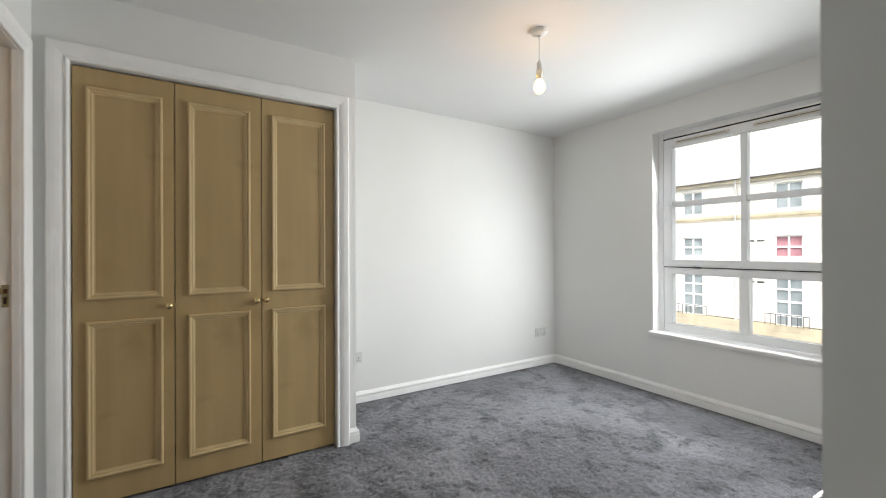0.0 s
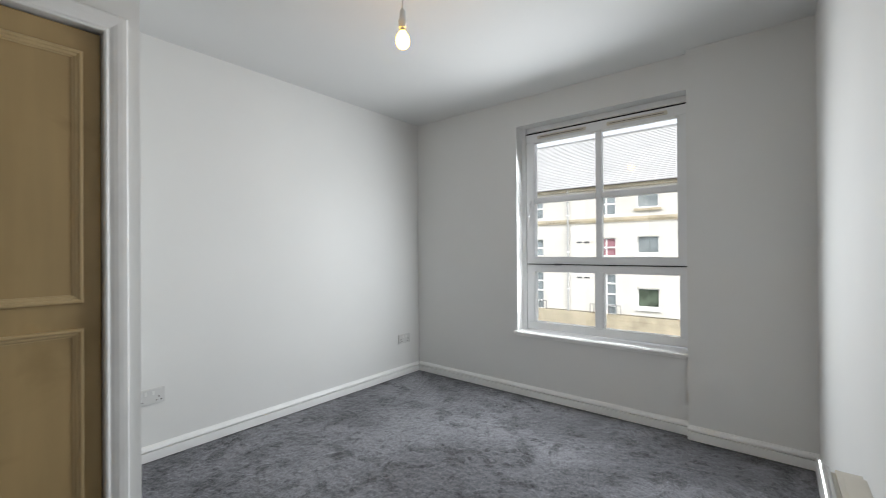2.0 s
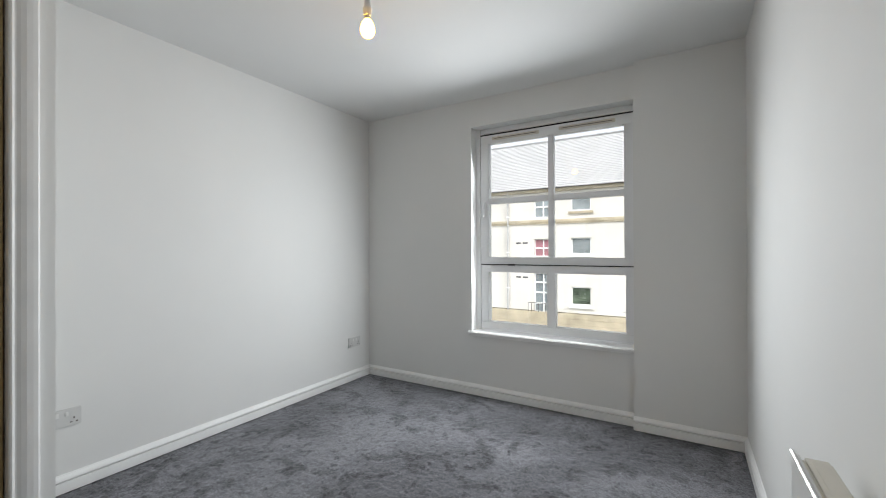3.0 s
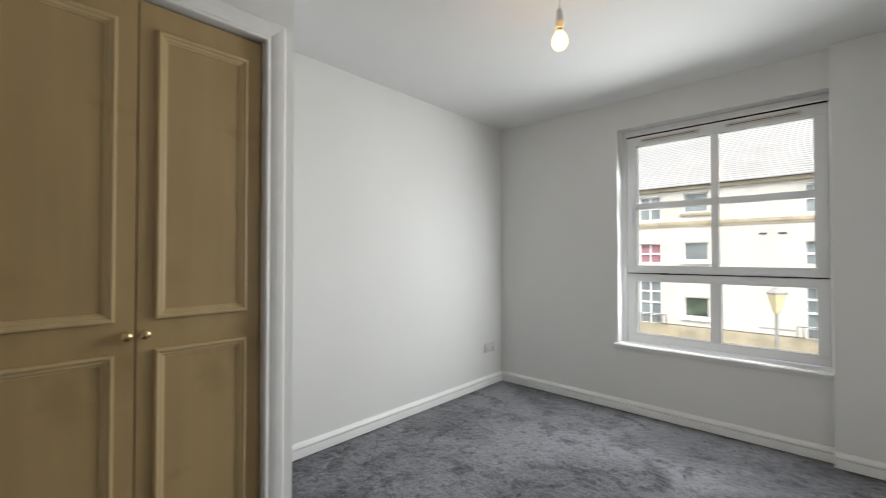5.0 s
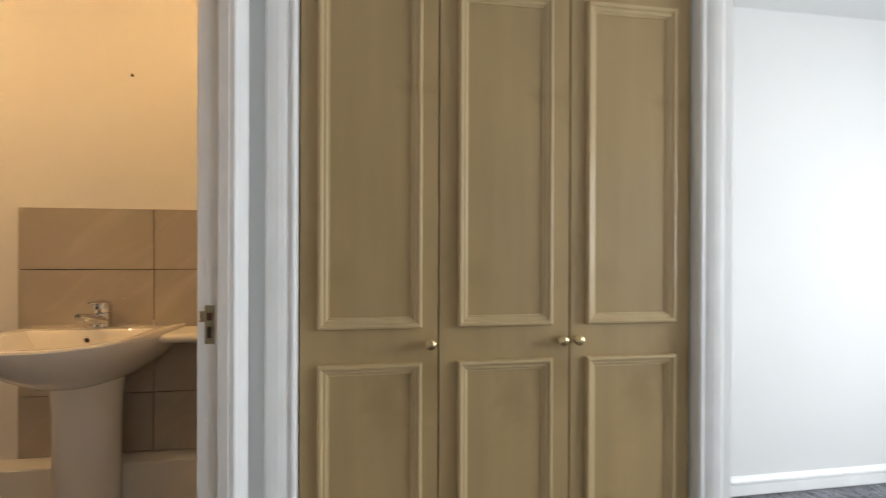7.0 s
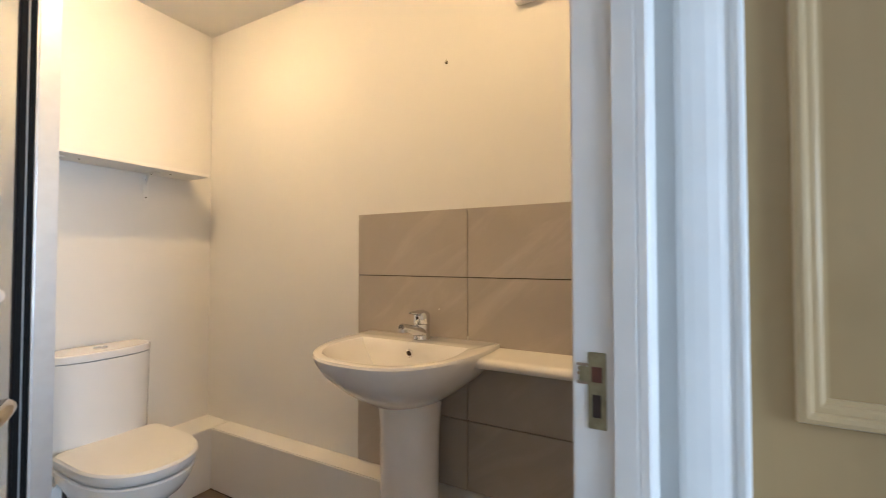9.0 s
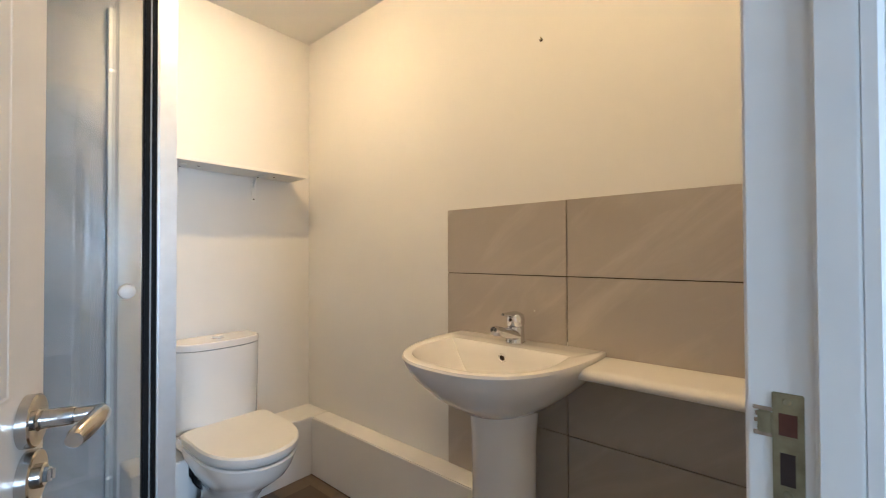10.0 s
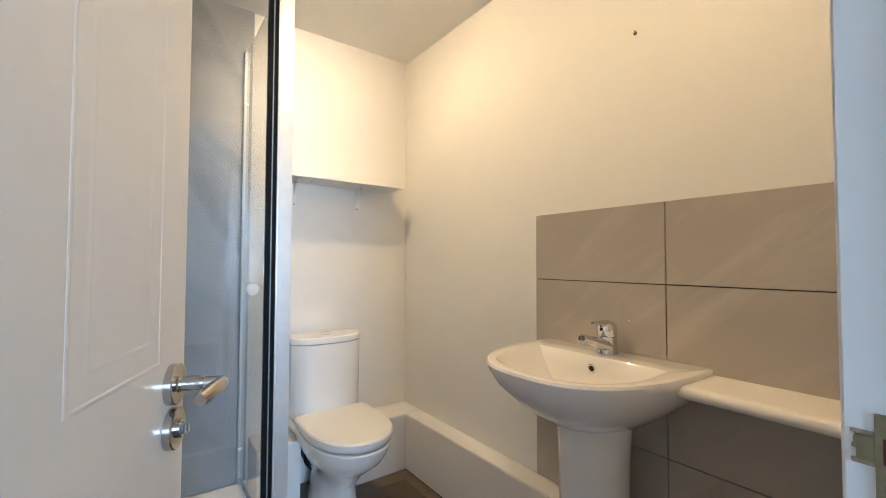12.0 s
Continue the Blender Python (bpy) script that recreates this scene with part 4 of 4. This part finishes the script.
# wall in bays between the openings
bm = bmesh.new()
cols = sorted({(h[0], h[1]) for h in holes})
edge = FY0
for c0, c1 in cols:
    box(bm, FXX, FXX + 0.35, edge, c0, -2.15, EAVE)
    z = -2.22 if any(h[0] == c0 and h[4] == "n" for h in holes) else -2.15
    for h in sorted([h for h in holes if h[0] == c0], key=lambda q: q[2]):
        if h[2] > z + 0.01:
            box(bm, FXX, FXX + 0.35, c0, c1, z, h[2])
        z = h[3]
    box(bm, FXX, FXX + 0.35, c0, c1, z, EAVE)
    edge = c1
box(bm, FXX, FXX + 0.35, edge, FY1, -2.15, EAVE)
fpart("wall", bm, RENDER_WALL)
fpart("back_wall", boxed(FXX + 0.36, FXX + 9, FY0, FY1, GZ, EAVE), RENDER_WALL)
fpart("string_course", boxed(FXX - 0.07, FXX + 0.001, FY0, FY1, 2.66, 2.80), SANDSTONE)
fpart("string_course", boxed(FXX - 0.04, FXX + 0.001, FY0, FY1, 2.56, 2.66), SANDSTONE)
fpart("cornice", boxed(FXX - 0.12, FXX + 0.3, FY0, FY1, 4.30, 4.47), SANDSTONE)
fpart("gutter", boxed(FXX - 0.22, FXX - 0.08, FY0, FY1, 4.47, 4.55, bevel=0.02), IRON)
# sandstone base in courses of blocks
for r in range(8):
    z = GZ + r * 0.277
    yy = FY0 + (r % 2) * 1.4
    while yy < FY1:
        ln = 2.9
        if -2 < yy < 14 and r >= 5:
            fpart("stone", boxed(FXX - 0.10, FXX + 0.3, yy, yy + ln - 0.006, z, z + 0.268, bevel=0.005, segments=1), SANDSTONE)
        yy += ln
bm = bmesh.new()
box(bm, FXX - 0.07, FXX + 0.34, FY0, FY1, GZ, GZ + 8 * 0.277 - 0.015)
fpart("base", bm, SANDSTONE)
# roof in overlapping slate courses
bm = bmesh.new()
n = 30
for i in range(n):
    f0, f1 = i / n, (i + 1) / n
    xa, za = FXX - 0.25 + 3.4 * f0, 4.50 + 3.35 * f0
    xb, zb_ = FXX - 0.25 + 3.4 * f1, 4.50 + 3.35 * f1
    vs = [bm.verts.new(p) for p in ((xa, FY0, za + 0.035), (xa, FY1, za + 0.035), (xb, FY1, zb_), (xb, FY0, zb_))]
    bm.faces.new(vs)
    lo_ = [bm.verts.new(p) for p in ((xa, FY0, za - 0.02), (xa, FY1, za - 0.02))]
    bm.faces.new((vs[1], vs[0], lo_[0], lo_[1]))
roof = fpart("roof", bm, SLATE)
fpart("ridge", boxed(FXX + 3.05, FXX + 3.3, FY0, FY1, 7.80, 7.92, bevel=0.04), SLATE, roof)
fpart("roof_back", loft(bmesh.new(), [[(FXX + 3.15, FY0, 7.84), (FXX + 6.6, FY0, 4.4), (FXX + 3.15, FY0, 4.4)], [(FXX + 3.15, FY1, 7.84), (FXX + 6.6, FY1, 4.4), (FXX + 3.15, FY1, 4.4)]]), SLATE, roof)


def far_window(y0, y1, z0, z1, kind, k):
    w = fpart("window", boxed(FXX + 0.13, FXX + 0.14, y0 - 0.01, y1 + 0.01, z0 - 0.01, z1 + 0.01), CURTAIN if (kind == "n" and k == 1 and abs(y0 - 7.6) < 0.1) else TREE_REFLECTION_GLASS if kind == "w" and k == 2 else FAR_GLASS)
    t = 0.05
    bm = bmesh.new()
    for d in ((y0, y0 + t, z0, z1), (y1 - t, y1, z0, z1), (y0 + t, y1 - t, z0, z0 + t), (y0 + t, y1 - t, z1 - t, z1)):
        box(bm, FXX + 0.08, FXX + 0.128, *d)
    fpart("frame", bm, FAR_FRAME, w)
    if kind == "n":
        fpart("glazing_bar", boxed(FXX + 0.085, FXX + 0.127, (y0 + y1) / 2 - 0.035, (y0 + y1) / 2 + 0.035, z0 + t, z1 - t), FAR_FRAME, w)
        cuts = {0: (0.5,), 1: (0.48,), 2: (0.22, 0.50, 0.76)}[k]
        for c in cuts:
            zc = z0 + (z1 - z0) * c
            fpart("glazing_bar", boxed(FXX + 0.08, FXX + 0.126, y0 + t, y1 - t, zc - 0.045, zc + 0.045), FAR_FRAME, w)
    else:
        fpart("sill", boxed(FXX - 0.08, FXX + 0.08, y0 - 0.12, y1 + 0.12, z0 - 0.16, z0 - 0.04), SANDSTONE if k == 0 else FAR_FRAME, w)
    if kind == "n" and k == 2:
        rail = fpart("balcony_rail", boxed(FXX - 0.25, FXX - 0.22, y0 - 0.28, y1 + 0.28, -1.72, -1.69), IRON)
        for i in range(9):
            yy = y0 - 0.27 + i * (y1 - y0 + 0.54) / 8
            fpart("baluster", boxed(FXX - 0.245, FXX - 0.225, yy - 0.012, yy + 0.012, -2.2, -1.72), IRON, rail)


for h in holes:
    far_window(*h)
for y in (10.1, -1.9):
    dp = fpart("downpipe", tube(bmesh.new(), [(FXX - 0.10, y, -2.2), (FXX - 0.10, y, 4.45)], 0.05, 8), PIPE)
    for z in (-1.0, 1.0, 3.0):
        fpart("clip", boxed(FXX - 0.16, FXX, y - 0.07, y + 0.07, z, z + 0.06), FAR_FRAME, dp)
for y, z in ((2.95, 2.12), (3.6, 2.12), (9.5, 1.55), (9.1, 1.55), (9.5, -0.35), (9.1, -0.35), (2.95, -0.4)):
    fpart("air_vent", boxed(FXX - 0.02, FXX + 0.001, y - 0.14, y + 0.14, z - 0.04, z + 0.04), IRON)

# street lamp
sl = thing("street_lamp", "black street lamp post with an amber glazed lantern", "street lamp", (12.0, 2.49, GZ))
HL = 0.40 - GZ
part("post", tube(bmesh.new(), [(0, 0, 0), (0, 0, 0.8), (0, 0, 0.85), (0, 0, HL - 0.55)], [0.09, 0.08, 0.05, 0.035], 10), POST, sl)
part("ladder_bar", boxed(-0.02, 0.02, -0.33, 0.33, HL - 0.93, HL - 0.90), POST, sl)
part("lantern", lathe(bmesh.new(), [(0.06, HL - 0.55), (0.09, HL - 0.50), (0.19, HL - 0.12), (0.20, HL - 0.1)], None, 6), LANTERN, sl, "amber glazed lantern")
part("hood", lathe(bmesh.new(), [(0.21, HL - 0.1), (0.21, HL - 0.07), (0.10, HL + 0.02), (0.03, HL + 0.05), (0.02, HL + 0.10)], None, 6), POST, sl)

# ---- bathroom floor planks ----
pw, pl = 0.15, 0.9
i = 0
for r in range(8):
    x0 = XT + 0.186 - 0.1 + r * pw * 2
for r in range(12):
    ya = 2.35 + r * pw
    yb = min(ya + pw, YB - 0.1)
    if ya >= YB - 0.1:
        break
    xa = XT - (r * 0.37 % pl)
    while xa < XD0:
        xs, xe = max(xa, XT + 0.001), min(xa + pl, XD0 + 0.04)
        if xe - xs > 0.02:
            o = part("plank", boxed(xs, xe - 0.001, ya, yb - 0.001, FB - 0.005, FB, bevel=0.0006, segments=1), VINYL, bpy.data.objects["floor_bathroom"])
        xa += pl
setting("threshold", boxed(XD0 - 0.01, XD1 - 0.01, YJ0, YJ1, 0.001, FB + 0.004, bevel=0.006), SATIN, "metal strip at the bathroom threshold", "threshold")
